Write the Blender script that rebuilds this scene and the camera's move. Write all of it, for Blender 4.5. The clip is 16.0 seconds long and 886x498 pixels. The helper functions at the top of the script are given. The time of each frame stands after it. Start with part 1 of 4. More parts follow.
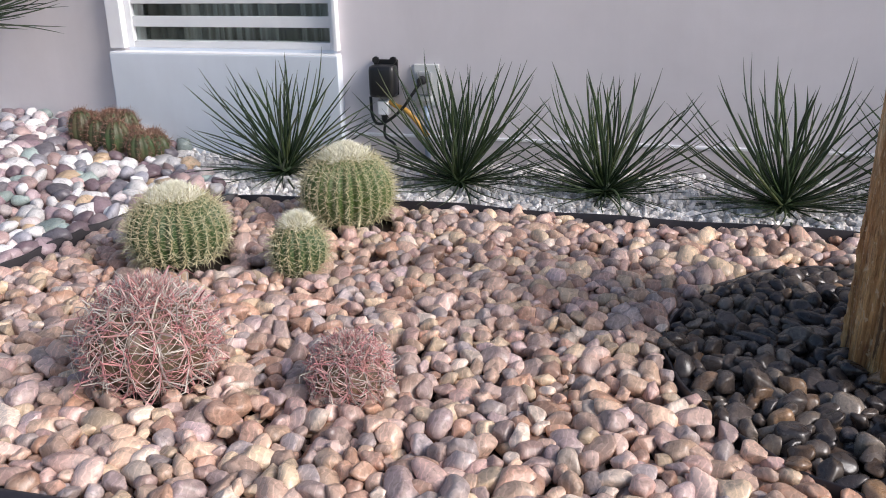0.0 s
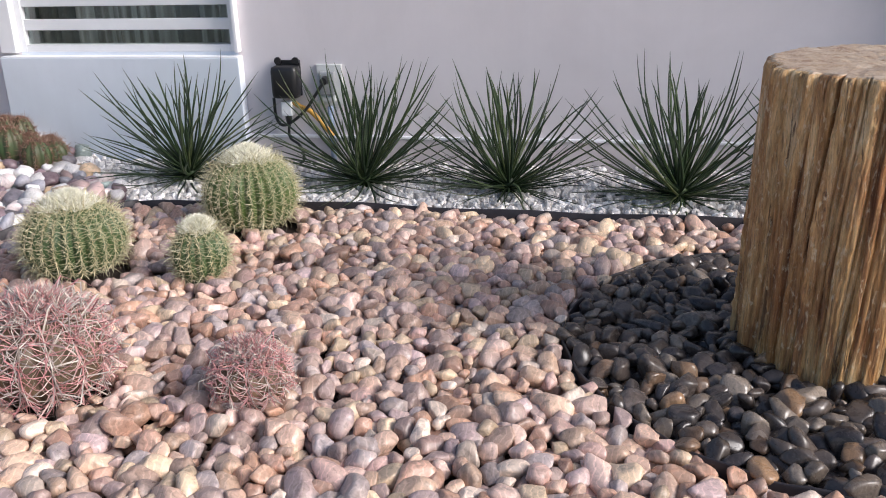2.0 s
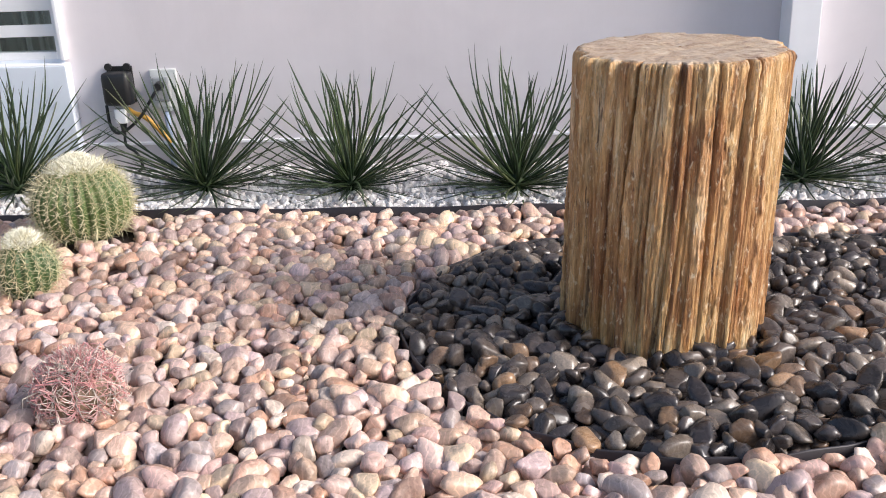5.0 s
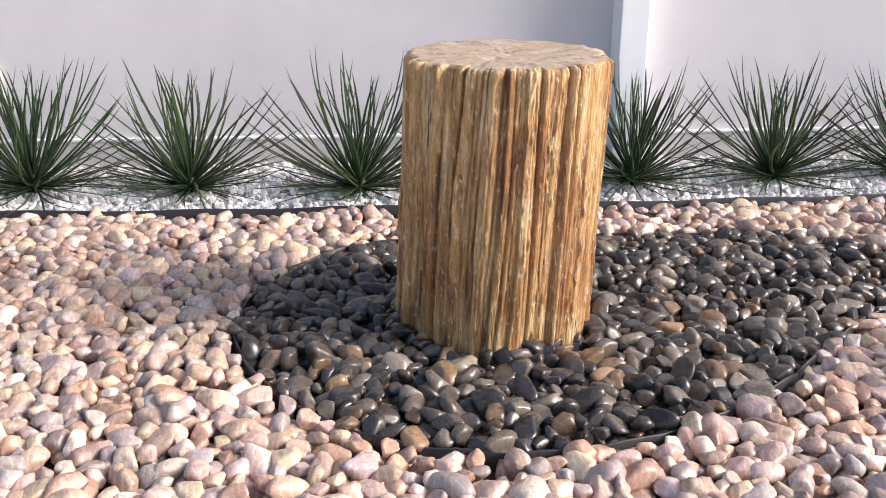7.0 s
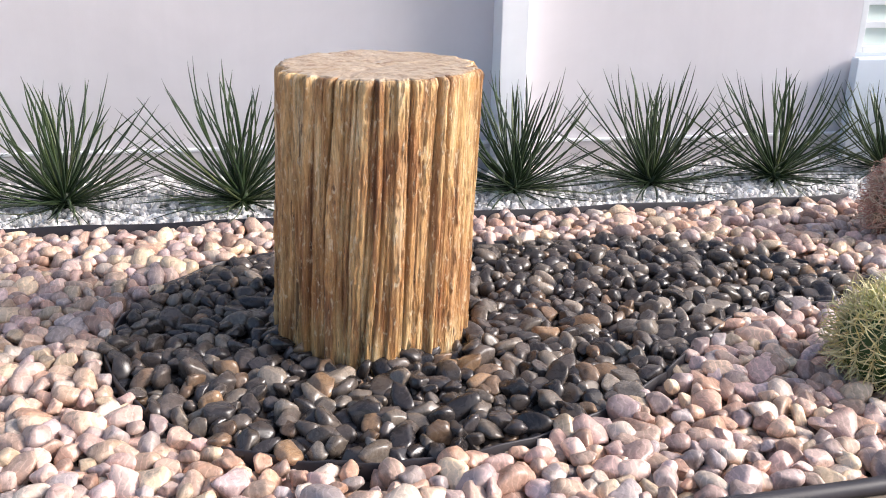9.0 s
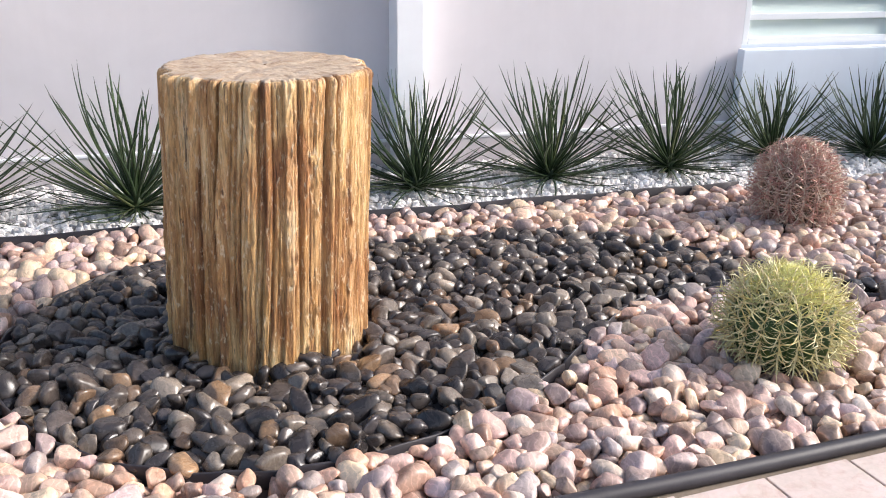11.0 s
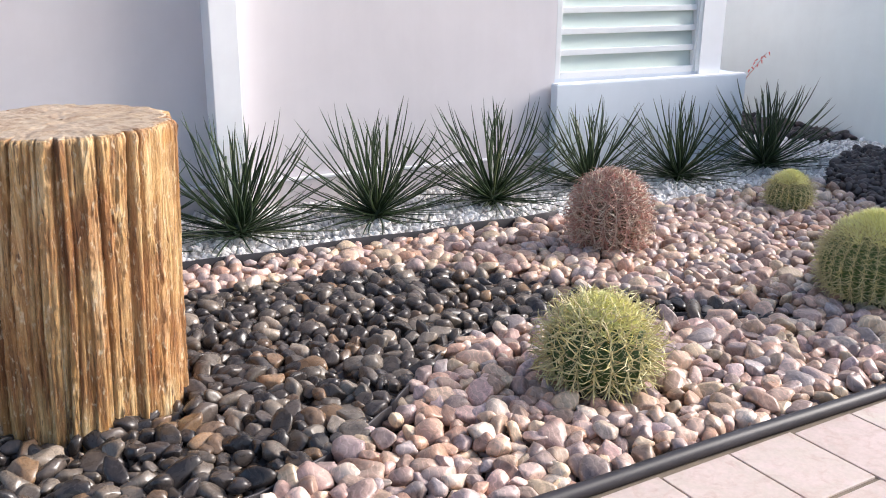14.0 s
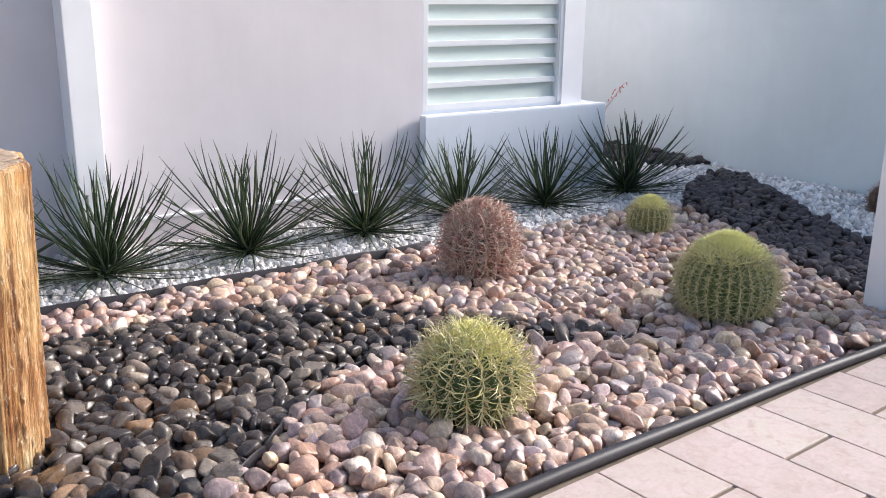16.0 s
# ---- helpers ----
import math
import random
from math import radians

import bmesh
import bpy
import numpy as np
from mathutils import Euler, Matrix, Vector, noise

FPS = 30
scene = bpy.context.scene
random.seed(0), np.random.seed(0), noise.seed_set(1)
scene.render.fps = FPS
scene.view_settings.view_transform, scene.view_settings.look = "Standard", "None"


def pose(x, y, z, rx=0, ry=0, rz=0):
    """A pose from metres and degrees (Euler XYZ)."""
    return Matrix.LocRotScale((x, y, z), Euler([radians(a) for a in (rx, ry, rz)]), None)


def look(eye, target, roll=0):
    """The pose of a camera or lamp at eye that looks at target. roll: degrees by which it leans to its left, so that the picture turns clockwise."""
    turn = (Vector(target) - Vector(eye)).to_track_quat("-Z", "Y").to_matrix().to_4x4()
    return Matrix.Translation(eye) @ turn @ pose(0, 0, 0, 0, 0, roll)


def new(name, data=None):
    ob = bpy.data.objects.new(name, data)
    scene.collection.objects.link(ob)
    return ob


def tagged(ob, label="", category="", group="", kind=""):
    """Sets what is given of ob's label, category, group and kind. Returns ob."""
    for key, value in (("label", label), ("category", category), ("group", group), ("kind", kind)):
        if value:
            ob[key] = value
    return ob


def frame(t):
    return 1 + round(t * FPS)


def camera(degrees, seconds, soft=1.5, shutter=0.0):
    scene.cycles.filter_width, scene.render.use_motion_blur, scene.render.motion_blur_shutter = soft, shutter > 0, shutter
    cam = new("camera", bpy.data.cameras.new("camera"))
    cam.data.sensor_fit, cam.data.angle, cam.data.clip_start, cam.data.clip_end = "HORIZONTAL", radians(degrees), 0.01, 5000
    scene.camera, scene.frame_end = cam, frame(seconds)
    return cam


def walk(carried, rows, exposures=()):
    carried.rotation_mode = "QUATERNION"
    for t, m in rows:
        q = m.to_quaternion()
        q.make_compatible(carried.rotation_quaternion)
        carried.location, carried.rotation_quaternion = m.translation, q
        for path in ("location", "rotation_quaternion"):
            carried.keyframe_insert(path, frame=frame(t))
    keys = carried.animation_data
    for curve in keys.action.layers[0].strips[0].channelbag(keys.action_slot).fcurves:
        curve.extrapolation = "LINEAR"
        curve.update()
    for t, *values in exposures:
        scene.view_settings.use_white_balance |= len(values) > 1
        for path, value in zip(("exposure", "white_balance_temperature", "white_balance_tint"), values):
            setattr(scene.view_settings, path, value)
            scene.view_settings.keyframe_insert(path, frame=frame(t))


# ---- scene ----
from mathutils import kdtree

cam = camera(50.8, 16.0, soft=1.0)
PATH = [
    (0, (0.198, 0.122, 1.503), (-0.366, 1.916, 0.823), -1.7),
    (0.5, (0.227, 0.12, 1.505), (-0.304, 1.922, 0.818), -1.8),
    (1, (0.244, 0.122, 1.503), (-0.248, 1.934, 0.812), -1.7),
    (1.5, (0.259, 0.12, 1.504), (-0.193, 1.942, 0.815), -1.7),
    (2, (0.284, 0.123, 1.509), (-0.119, 1.957, 0.82), -1.9),
    (2.5, (0.304, 0.119, 1.503), (-0.048, 1.965, 0.818), -2.0),
    (3, (0.333, 0.118, 1.496), (0.049, 1.976, 0.81), -2.0),
    (3.5, (0.354, 0.114, 1.494), (0.118, 1.976, 0.803), -2.2),
    (4, (0.377, 0.101, 1.491), (0.177, 1.967, 0.8), -2.5),
    (6.5, (0.504, 0.091, 1.499), (0.572, 1.962, 0.797), -0.4),
    (7, (0.529, 0.083, 1.499), (0.693, 1.95, 0.801), 0.3),
    (7.5, (0.561, 0.081, 1.505), (0.763, 1.946, 0.812), 0.3),
    (8, (0.587, 0.068, 1.505), (0.84, 1.931, 0.821), 0.4),
    (8.5, (0.602, 0.062, 1.506), (0.918, 1.918, 0.831), 0.9),
    (9, (0.628, 0.061, 1.499), (0.995, 1.908, 0.826), 1.1),
    (11.5, (0.712, 0.059, 1.502), (1.291, 1.851, 0.83), 0.8),
    (12, (0.729, 0.055, 1.511), (1.344, 1.838, 0.846), 0.8),
    (12.5, (0.743, 0.056, 1.517), (1.408, 1.826, 0.864), 0.6),
    (13, (0.755, 0.05, 1.525), (1.467, 1.806, 0.885), 0.5),
    (13.5, (0.776, 0.034, 1.533), (1.55, 1.77, 0.91), 0.3),
    (14, (0.797, 0.032, 1.541), (1.65, 1.737, 0.937), 0.5),
    (14.5, (0.81, 0.023, 1.544), (1.729, 1.701, 0.961), 0.6),
    (15, (0.809, 0.006, 1.554), (1.776, 1.662, 0.987), 0.4),
    (15.5, (0.816, -0.005, 1.554), (1.848, 1.618, 1.006), 0.7),
    (16, (0.815, -0.009, 1.562), (1.9, 1.583, 1.021), 0.7),
]

walk(cam, [(t, look(eye, target, roll)) for t, eye, target, roll in PATH],
     [(0.0, -0.04, 6250, 12), (2.0, 0.06, 6250, 12), (4.0, 0.33, 6350, 12), (6.5, 0.60, 6500, 11), (9.0, 0.75, 6450, 11), (12.5, 0.72, 6450, 10), (16.0, 0.55, 6350, 11)])

# ---- world, sun, exposure ----
SUN_TO = Vector((0.83, -0.20, 0.51)).normalized()
world = bpy.data.worlds.new("world")
scene.world = world
world.use_nodes = True
wt = world.node_tree
wt.nodes.clear()
sky = wt.nodes.new("ShaderNodeTexSky")
sky.sky_type = "NISHITA"
sky.sun_disc = False
sky.sun_elevation = math.asin(SUN_TO.z)
sky.sun_rotation = math.atan2(SUN_TO.x, SUN_TO.y)
sky.air_density, sky.dust_density, sky.ozone_density = 1.0, 2.5, 1.0
bg = wt.nodes.new("ShaderNodeBackground")
bg.inputs["Strength"].default_value = 0.15
wo = wt.nodes.new("ShaderNodeOutputWorld")
wt.links.new(sky.outputs[0], bg.inputs["Color"])
wt.links.new(bg.outputs[0], wo.inputs["Surface"])
sun_data = bpy.data.lights.new("sun", "SUN")
sun_data.energy, sun_data.angle, sun_data.color = 3.4, radians(22.0), (1.0, 0.95, 0.915)
sun = new("sun", sun_data)
sun.matrix_world = look(SUN_TO * 30, (0, 0, 0))


# ---- materials ----
class Nodes:
    """A small builder for node materials."""

    def __init__(self, name):
        self.mat = bpy.data.materials.new(name)
        self.mat.use_nodes = True
        self.t = self.mat.node_tree
        self.b = self.t.nodes["Principled BSDF"]

    def n(self, kind, **props):
        node = self.t.nodes.new(kind)
        for k, v in props.items():
            if k == "blend_type":
                node.blend_type = v
            elif k == "data_type":
                node.data_type = v
            elif k == "operation":
                node.operation = v
        return node

    def link(self, a, b):
        self.t.links.new(a, b)

    def pos(self, scale=(1, 1, 1)):
        g = self.n("ShaderNodeNewGeometry")
        m = self.n("ShaderNodeMapping")
        m.inputs["Scale"].default_value = scale
        self.link(g.outputs["Position"], m.inputs["Vector"])
        return m.outputs[0]

    def local(self, scale=(1, 1, 1)):
        g = self.n("ShaderNodeTexCoord")
        m = self.n("ShaderNodeMapping")
        m.inputs["Scale"].default_value = scale
        self.link(g.outputs["Object"], m.inputs["Vector"])
        return m.outputs[0]

    def noise(self, vec, scale, detail=4.0, rough=0.55, dist=0.0):
        q = self.n("ShaderNodeTexNoise")
        q.inputs["Scale"].default_value = scale
        q.inputs["Detail"].default_value = detail
        q.inputs["Roughness"].default_value = rough
        q.inputs["Distortion"].default_value = dist
        self.link(vec, q.inputs["Vector"])
        return q.outputs["Fac"]

    def ramp(self, fac, stops, constant=False):
        r = self.n("ShaderNodeValToRGB")
        e = r.color_ramp.elements
        if constant:
            r.color_ramp.interpolation = "CONSTANT"
        while len(e) < len(stops):
            e.new(0.5)
        for el, (p, c) in zip(e, stops):
            el.position = p
            el.color = (*c, 1) if len(c) == 3 else c
        self.link(fac, r.inputs[0])
        return r.outputs[0]

    def mix(self, fac, a, b, blend="MIX"):
        m = self.n("ShaderNodeMix", data_type="RGBA", blend_type=blend)
        for value, slot in ((fac, m.inputs[0]), (a, m.inputs[6]), (b, m.inputs[7])):
            if isinstance(value, (int, float)):
                slot.default_value = value
            elif isinstance(value, tuple):
                slot.default_value = (*value, 1)
            else:
                self.link(value, slot)
        return m.outputs[2]

    def bump(self, height, strength, distance=0.01):
        b = self.n("ShaderNodeBump")
        b.inputs["Strength"].default_value = strength
        b.inputs["Distance"].default_value = distance
        self.link(height, b.inputs["Height"])
        self.link(b.outputs[0], self.b.inputs["Normal"])

    def color(self, c):
        if isinstance(c, tuple):
            self.b.inputs["Base Color"].default_value = (*c, 1)
        else:
            self.link(c, self.b.inputs["Base Color"])
        return self

    def set(self, rough=None, metal=None, spec=None):
        if rough is not None:
            if isinstance(rough, (int, float)):
                self.b.inputs["Roughness"].default_value = rough
            else:
                self.link(rough, self.b.inputs["Roughness"])
        if metal is not None:
            self.b.inputs["Metallic"].default_value = metal
        if spec is not None:
            self.b.inputs["Specular IOR Level"].default_value = spec
        return self


def grey(v):
    return (v, v, v)


def m_stone(name, stops, rough_lo, rough_hi, joined, band=0.5, grain=0.35, tint=(0.6, 0.45, 0.36), stepped=False):
    """Pebble stone: a colour for each stone, with bands, blotches and grain."""
    k = Nodes(name)
    if joined:
        rnd = k.n("ShaderNodeNewGeometry").outputs["Random Per Island"]
    else:
        rnd = k.n("ShaderNodeObjectInfo").outputs["Random"]
    base = k.ramp(rnd, stops, stepped)
    wn = k.n("ShaderNodeTexWhiteNoise")
    wn.noise_dimensions = "1D"
    k.link(rnd, wn.inputs["W"])
    # brightness of its own for each stone
    val = k.ramp(wn.outputs["Value"], [(0.0, grey(0.58)), (1.0, grey(1.32))])
    base = k.mix(1.0, base, val, "MULTIPLY")
    off = k.n("ShaderNodeMath", operation="MULTIPLY")
    off.inputs[1].default_value = 43.0
    k.link(rnd, off.inputs[0])
    add = k.n("ShaderNodeVectorMath", operation="ADD")
    k.link(k.pos(), add.inputs[0])
    k.link(off.outputs[0], add.inputs[1])
    p = add.outputs[0]
    blot = k.noise(p, 20, 5, 0.6, 0.8)
    base = k.mix(k.ramp(blot, [(0.40, grey(0)), (0.66, grey(band))]), base, tint, "MIX")
    dark = k.noise(p, 34, 4, 0.6, 1.2)
    base = k.mix(1.0, base, k.ramp(dark, [(0.30, grey(0.62)), (0.46, grey(1.0)), (0.62, grey(1.08))]), "MULTIPLY")
    w = k.n("ShaderNodeTexWave")
    w.inputs["Scale"].default_value = 14
    w.inputs["Distortion"].default_value = 9
    w.inputs["Detail"].default_value = 3
    w.inputs["Detail Scale"].default_value = 1.6
    k.link(p, w.inputs["Vector"])
    veins = k.ramp(w.outputs["Fac"], [(0.0, grey(1)), (0.75, grey(1)), (0.90, grey(1.0 + band * 0.9)), (0.98, grey(1.0 + band * 1.4))])
    base = k.mix(0.6, base, veins, "MULTIPLY")
    fine = k.noise(p, 160, 6, 0.7)
    base = k.mix(grain, base, k.ramp(fine, [(0.3, grey(0.45)), (0.7, grey(1.35))]), "MULTIPLY")
    k.color(base)
    k.set(rough=k.ramp(blot, [(0.3, grey(rough_lo)), (0.7, grey(rough_hi))]))
    k.bump(fine, 0.16, 0.003)
    return k.mat


TAN = [(0.0, (0.41, 0.242, 0.178)), (0.12, (0.50, 0.338, 0.260)), (0.24, (0.35, 0.255, 0.234)), (0.34, (0.57, 0.390, 0.280)), (0.46, (0.46, 0.298, 0.260)),
       (0.56, (0.57, 0.405, 0.345)), (0.66, (0.58, 0.435, 0.295)), (0.76, (0.39, 0.322, 0.310)), (0.84, (0.65, 0.525, 0.430)), (0.90, (0.45, 0.258, 0.172)), (0.95, (0.49, 0.360, 0.350))]
BLACK = [(0.0, (0.032, 0.027, 0.027)), (0.18, (0.068, 0.054, 0.047)), (0.36, (0.135, 0.108, 0.086)), (0.46, (0.043, 0.037, 0.038)), (0.56, (0.165, 0.104, 0.066)),
         (0.66, (0.096, 0.076, 0.064)), (0.76, (0.275, 0.170, 0.098)), (0.81, (0.190, 0.158, 0.130)), (0.88, (0.076, 0.061, 0.055)), (0.95, (0.29, 0.235, 0.185))]
MIXED = [(0.0, (0.80, 0.77, 0.76)), (0.15, (0.21, 0.145, 0.165)), (0.28, (0.70, 0.60, 0.58)), (0.37, (0.15, 0.135, 0.155)), (0.46, (0.55, 0.40, 0.26)),
         (0.51, (0.33, 0.245, 0.26)), (0.66, (0.82, 0.79, 0.77)), (0.78, (0.33, 0.40, 0.375)), (0.84, (0.44, 0.31, 0.29)), (0.92, (0.36, 0.35, 0.385))]
WHITE = [(0.0, (0.84, 0.80, 0.77)), (0.4, (0.90, 0.87, 0.84)), (0.7, (0.72, 0.68, 0.66)), (1.0, (0.88, 0.83, 0.78))]
LAVA = [(0.0, (0.036, 0.029, 0.032)), (0.5, (0.060, 0.045, 0.047)), (0.8, (0.088, 0.062, 0.060)), (1.0, (0.054, 0.049, 0.055))]
PAIRS = {}
for key, stops, lo, hi, band, grain, tint in (("tan", TAN, 0.26, 0.46, 0.34, 0.26, (0.58, 0.45, 0.36)), ("black", BLACK, 0.17, 0.38, 0.25, 0.60, (0.13, 0.105, 0.088)),
                                              ("mixed", MIXED, 0.3, 0.5, 0.08, 0.35, (0.66, 0.60, 0.58)), ("white", WHITE, 0.6, 0.8, 0.1, 0.25, (0.75, 0.74, 0.73)),
                                              ("lava", LAVA, 0.34, 0.58, 0.2, 0.5, (0.07, 0.056, 0.054))):
    PAIRS[key] = tuple(m_stone(key + end, stops, lo, hi, j, band, grain, tint, key in ("mixed", "tan", "black")) for end, j in (("_stone", False), ("_stones", True)))


def m_plain(name, c, rough, var=0.12, scale=6.0, bump=0.1, metal=0.0, fine=120.0, dist=0.003):
    k = Nodes(name)
    p = k.pos()
    big = k.noise(p, scale, 5, 0.6, 0.3)
    small = k.noise(p, fine, 4, 0.6)
    base = k.mix(1.0, c, k.ramp(big, [(0.3, grey(1 - var)), (0.7, grey(1 + var))]), "MULTIPLY")
    base = k.mix(0.5, base, k.ramp(small, [(0.3, grey(1 - var)), (0.7, grey(1 + var))]), "MULTIPLY")
    k.color(base).set(rough=rough, metal=metal)
    if bump:
        k.bump(small, bump, dist)
    return k.mat


def m_stucco(name, c, rough=0.85):
    """Painted plaster: fine grain, broad unevenness, faint run-down streaks."""
    k = Nodes(name)
    p = k.pos()
    base = k.mix(1.0, c, k.ramp(k.noise(p, 1.3, 5, 0.6, 0.4), [(0.3, grey(0.93)), (0.7, grey(1.05))]), "MULTIPLY")
    streak = k.noise(k.pos((9, 9, 0.7)), 1.0, 5, 0.6)
    base = k.mix(1.0, base, k.ramp(streak, [(0.3, grey(0.985)), (0.65, grey(1.01))]), "MULTIPLY")
    k.color(base).set(rough=rough)
    k.bump(k.noise(p, 180, 5, 0.65), 0.25, 0.003)
    return k.mat


M_WALL = m_stucco("wall_paint", (0.70, 0.66, 0.68))
M_PLINTH = m_stucco("plinth_paint", (0.62, 0.58, 0.59))
M_WHITE_PAINT = m_stucco("white_paint", (0.88, 0.88, 0.90))
M_SILL = m_stucco("pale_blue_paint", (0.70, 0.75, 0.82))
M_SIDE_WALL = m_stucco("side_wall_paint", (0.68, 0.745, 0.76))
M_ALU = m_plain("white_aluminium", (0.80, 0.81, 0.82), 0.35, 0.03, 5, 0.0)
M_SOIL = m_plain("soil", (0.07, 0.05, 0.04), 0.95, 0.3, 12, 0.4)
M_SOIL_W = m_plain("white_grit", (0.45, 0.44, 0.43), 0.95, 0.3, 40, 0.4)
M_EDGING = m_plain("black_plastic", (0.030, 0.026, 0.030), 0.5, 0.25, 7, 0.05)
M_GROUT = m_plain("grout", (0.20, 0.155, 0.115), 0.9, 0.2, 8, 0.2)
M_BOX = m_plain("black_box_plastic", (0.012, 0.012, 0.013), 0.4, 0.2, 9, 0.05)
M_GREY_BOX = m_plain("grey_box_plastic", (0.60, 0.61, 0.60), 0.45, 0.06, 9, 0.03)
M_SMOKE = m_plain("smoky_cover", (0.30, 0.31, 0.32), 0.3, 0.1, 9, 0.0)
M_YELLOW = m_plain("yellow_cord", (0.55, 0.30, 0.05), 0.45, 0.1, 9, 0.0)
M_BLUEGREY = m_plain("blue_grey_pipe", (0.25, 0.31, 0.42), 0.5, 0.1, 9, 0.0)
M_ROOM = m_plain("room_paint", (0.45, 0.45, 0.42), 0.9, 0.05, 3, 0.0)


def m_curtain():
    """Dark curtain with pale gathers that run from top to bottom."""
    k = Nodes("curtain_cloth")
    base = k.ramp(k.noise(k.pos((5.5, 5.5, 0.05)), 1.0, 3, 0.6), [(0.40, (0.10, 0.09, 0.085)), (0.52, (0.22, 0.19, 0.17)), (0.58, (0.62, 0.60, 0.58)), (0.66, (0.20, 0.17, 0.15))])
    k.color(base).set(rough=0.9)
    k.bump(k.noise(k.pos(), 60, 4, 0.6), 0.1, 0.003)
    return k.mat


M_CURTAIN = m_curtain()
M_SHEER = m_plain("sheer_cloth", (0.66, 0.74, 0.72), 0.9, 0.05, 12, 0.1)
M_GROUND = m_plain("open_ground", (0.30, 0.27, 0.23), 0.95, 0.2, 0.6, 0.2)


def m_tile():
    k = Nodes("beige_tile")
    rnd = k.n("ShaderNodeObjectInfo").outputs["Random"]
    base = k.ramp(rnd, [(0, (0.56, 0.46, 0.40)), (0.5, (0.64, 0.56, 0.47)), (1, (0.54, 0.42, 0.37))])
    p = k.pos()
    cloud = k.noise(p, 7, 6, 0.65, 1.2)
    base = k.mix(k.ramp(cloud, [(0.38, grey(0)), (0.62, grey(0.8))]), base, (0.66, 0.52, 0.48))
    stain = k.noise(p, 16, 5, 0.7, 0.8)
    base = k.mix(k.ramp(stain, [(0.50, grey(0)), (0.66, grey(0.6))]), base, (0.50, 0.345, 0.285))
    base = k.mix(0.4, base, k.ramp(k.noise(p, 60, 5, 0.7), [(0.3, grey(0.8)), (0.7, grey(1.15))]), "MULTIPLY")
    k.color(base).set(rough=k.ramp(cloud, [(0.3, grey(0.42)), (0.7, grey(0.6))]))
    k.bump(k.noise(p, 45, 5, 0.6), 0.15, 0.003)
    return k.mat


M_TILE = m_tile()


def m_glass():
    k = Nodes("louvre_glass")
    k.color((0.86, 0.95, 0.91)).set(rough=0.06)
    # the share not transmitted shows as pale body colour, standing in for reflected sky
    k.b.inputs["Transmission Weight"].default_value = 0.40
    k.b.inputs["IOR"].default_value = 1.5
    return k.mat


M_SKY_GLASS = m_glass()
M_CLEAR = m_glass()
M_CLEAR.node_tree.nodes["Principled BSDF"].inputs["Transmission Weight"].default_value = 1.0
M_CLEAR.node_tree.nodes["Principled BSDF"].inputs["Base Color"].default_value = (0.80, 0.87, 0.85, 1)


def m_leaf():
    k = Nodes("agave_leaf")
    rnd = k.n("ShaderNodeObjectInfo").outputs["Random"]
    base = k.ramp(rnd, [(0, (0.019, 0.036, 0.016)), (0.5, (0.030, 0.052, 0.021)), (0.88, (0.050, 0.078, 0.029)), (1, (0.11, 0.13, 0.055))])
    tc = k.n("ShaderNodeTexCoord")
    z = k.n("ShaderNodeSeparateXYZ")
    k.link(tc.outputs["Object"], z.inputs[0])
    base = k.mix(k.ramp(z.outputs["X"], [(0.0, grey(0)), (0.55, grey(0.0)), (0.7, grey(0.5))]), base, (0.075, 0.065, 0.045))
    k.color(base).set(rough=0.45, spec=0.35)
    return k.mat


M_LEAF = m_leaf()


def m_cactus(name, a, b):
    k = Nodes(name)
    p = k.pos()
    base = k.mix(k.ramp(k.noise(p, 9, 5, 0.6, 0.5), [(0.3, grey(0)), (0.7, grey(1))]), a, b)
    base = k.mix(0.5, base, k.ramp(k.noise(p, 90, 5, 0.7), [(0.3, grey(0.7)), (0.7, grey(1.25))]), "MULTIPLY")
    k.color(base).set(rough=0.5)
    k.bump(k.noise(p, 140, 4, 0.6), 0.2, 0.003)
    return k.mat


def m_spine(name, stops):
    k = Nodes(name)
    rnd = k.n("ShaderNodeNewGeometry").outputs["Random Per Island"]
    k.color(k.ramp(rnd, stops)).set(rough=0.5)
    return k.mat


M_GREEN = m_cactus("barrel_green", (0.034, 0.076, 0.022), (0.064, 0.112, 0.030))
M_GREEN2 = m_cactus("barrel_yellow_green", (0.060, 0.110, 0.026), (0.105, 0.155, 0.038))
M_DULL = m_cactus("barrel_olive", (0.11, 0.10, 0.06), (0.19, 0.12, 0.075))
M_REDGREEN = m_cactus("clump_green_red", (0.045, 0.085, 0.028), (0.10, 0.075, 0.038))
M_SP_PALE = m_spine("pale_spines", [(0, (0.54, 0.50, 0.29)), (0.5, (0.68, 0.64, 0.43)), (1, (0.36, 0.29, 0.15))])
M_SP_GOLD = m_spine("golden_spines", [(0, (0.58, 0.50, 0.20)), (0.5, (0.74, 0.68, 0.38)), (1, (0.52, 0.42, 0.24))])
M_SP_PINK = m_spine("pink_spines", [(0, (0.62, 0.29, 0.30)), (0.25, (0.50, 0.23, 0.22)), (0.45, (0.64, 0.40, 0.36)), (0.6, (0.34, 0.29, 0.27)), (0.8, (0.64, 0.58, 0.50)), (1, (0.50, 0.46, 0.42))])
M_SP_YEL = m_spine("yellow_spines", [(0, (0.86, 0.82, 0.30)), (0.5, (0.92, 0.90, 0.52)), (1, (0.82, 0.76, 0.32))])
M_SP_RED = m_spine("red_spines", [(0, (0.46, 0.20, 0.17)), (0.3, (0.55, 0.32, 0.26)), (0.6, (0.60, 0.46, 0.36)), (1, (0.66, 0.58, 0.46))])
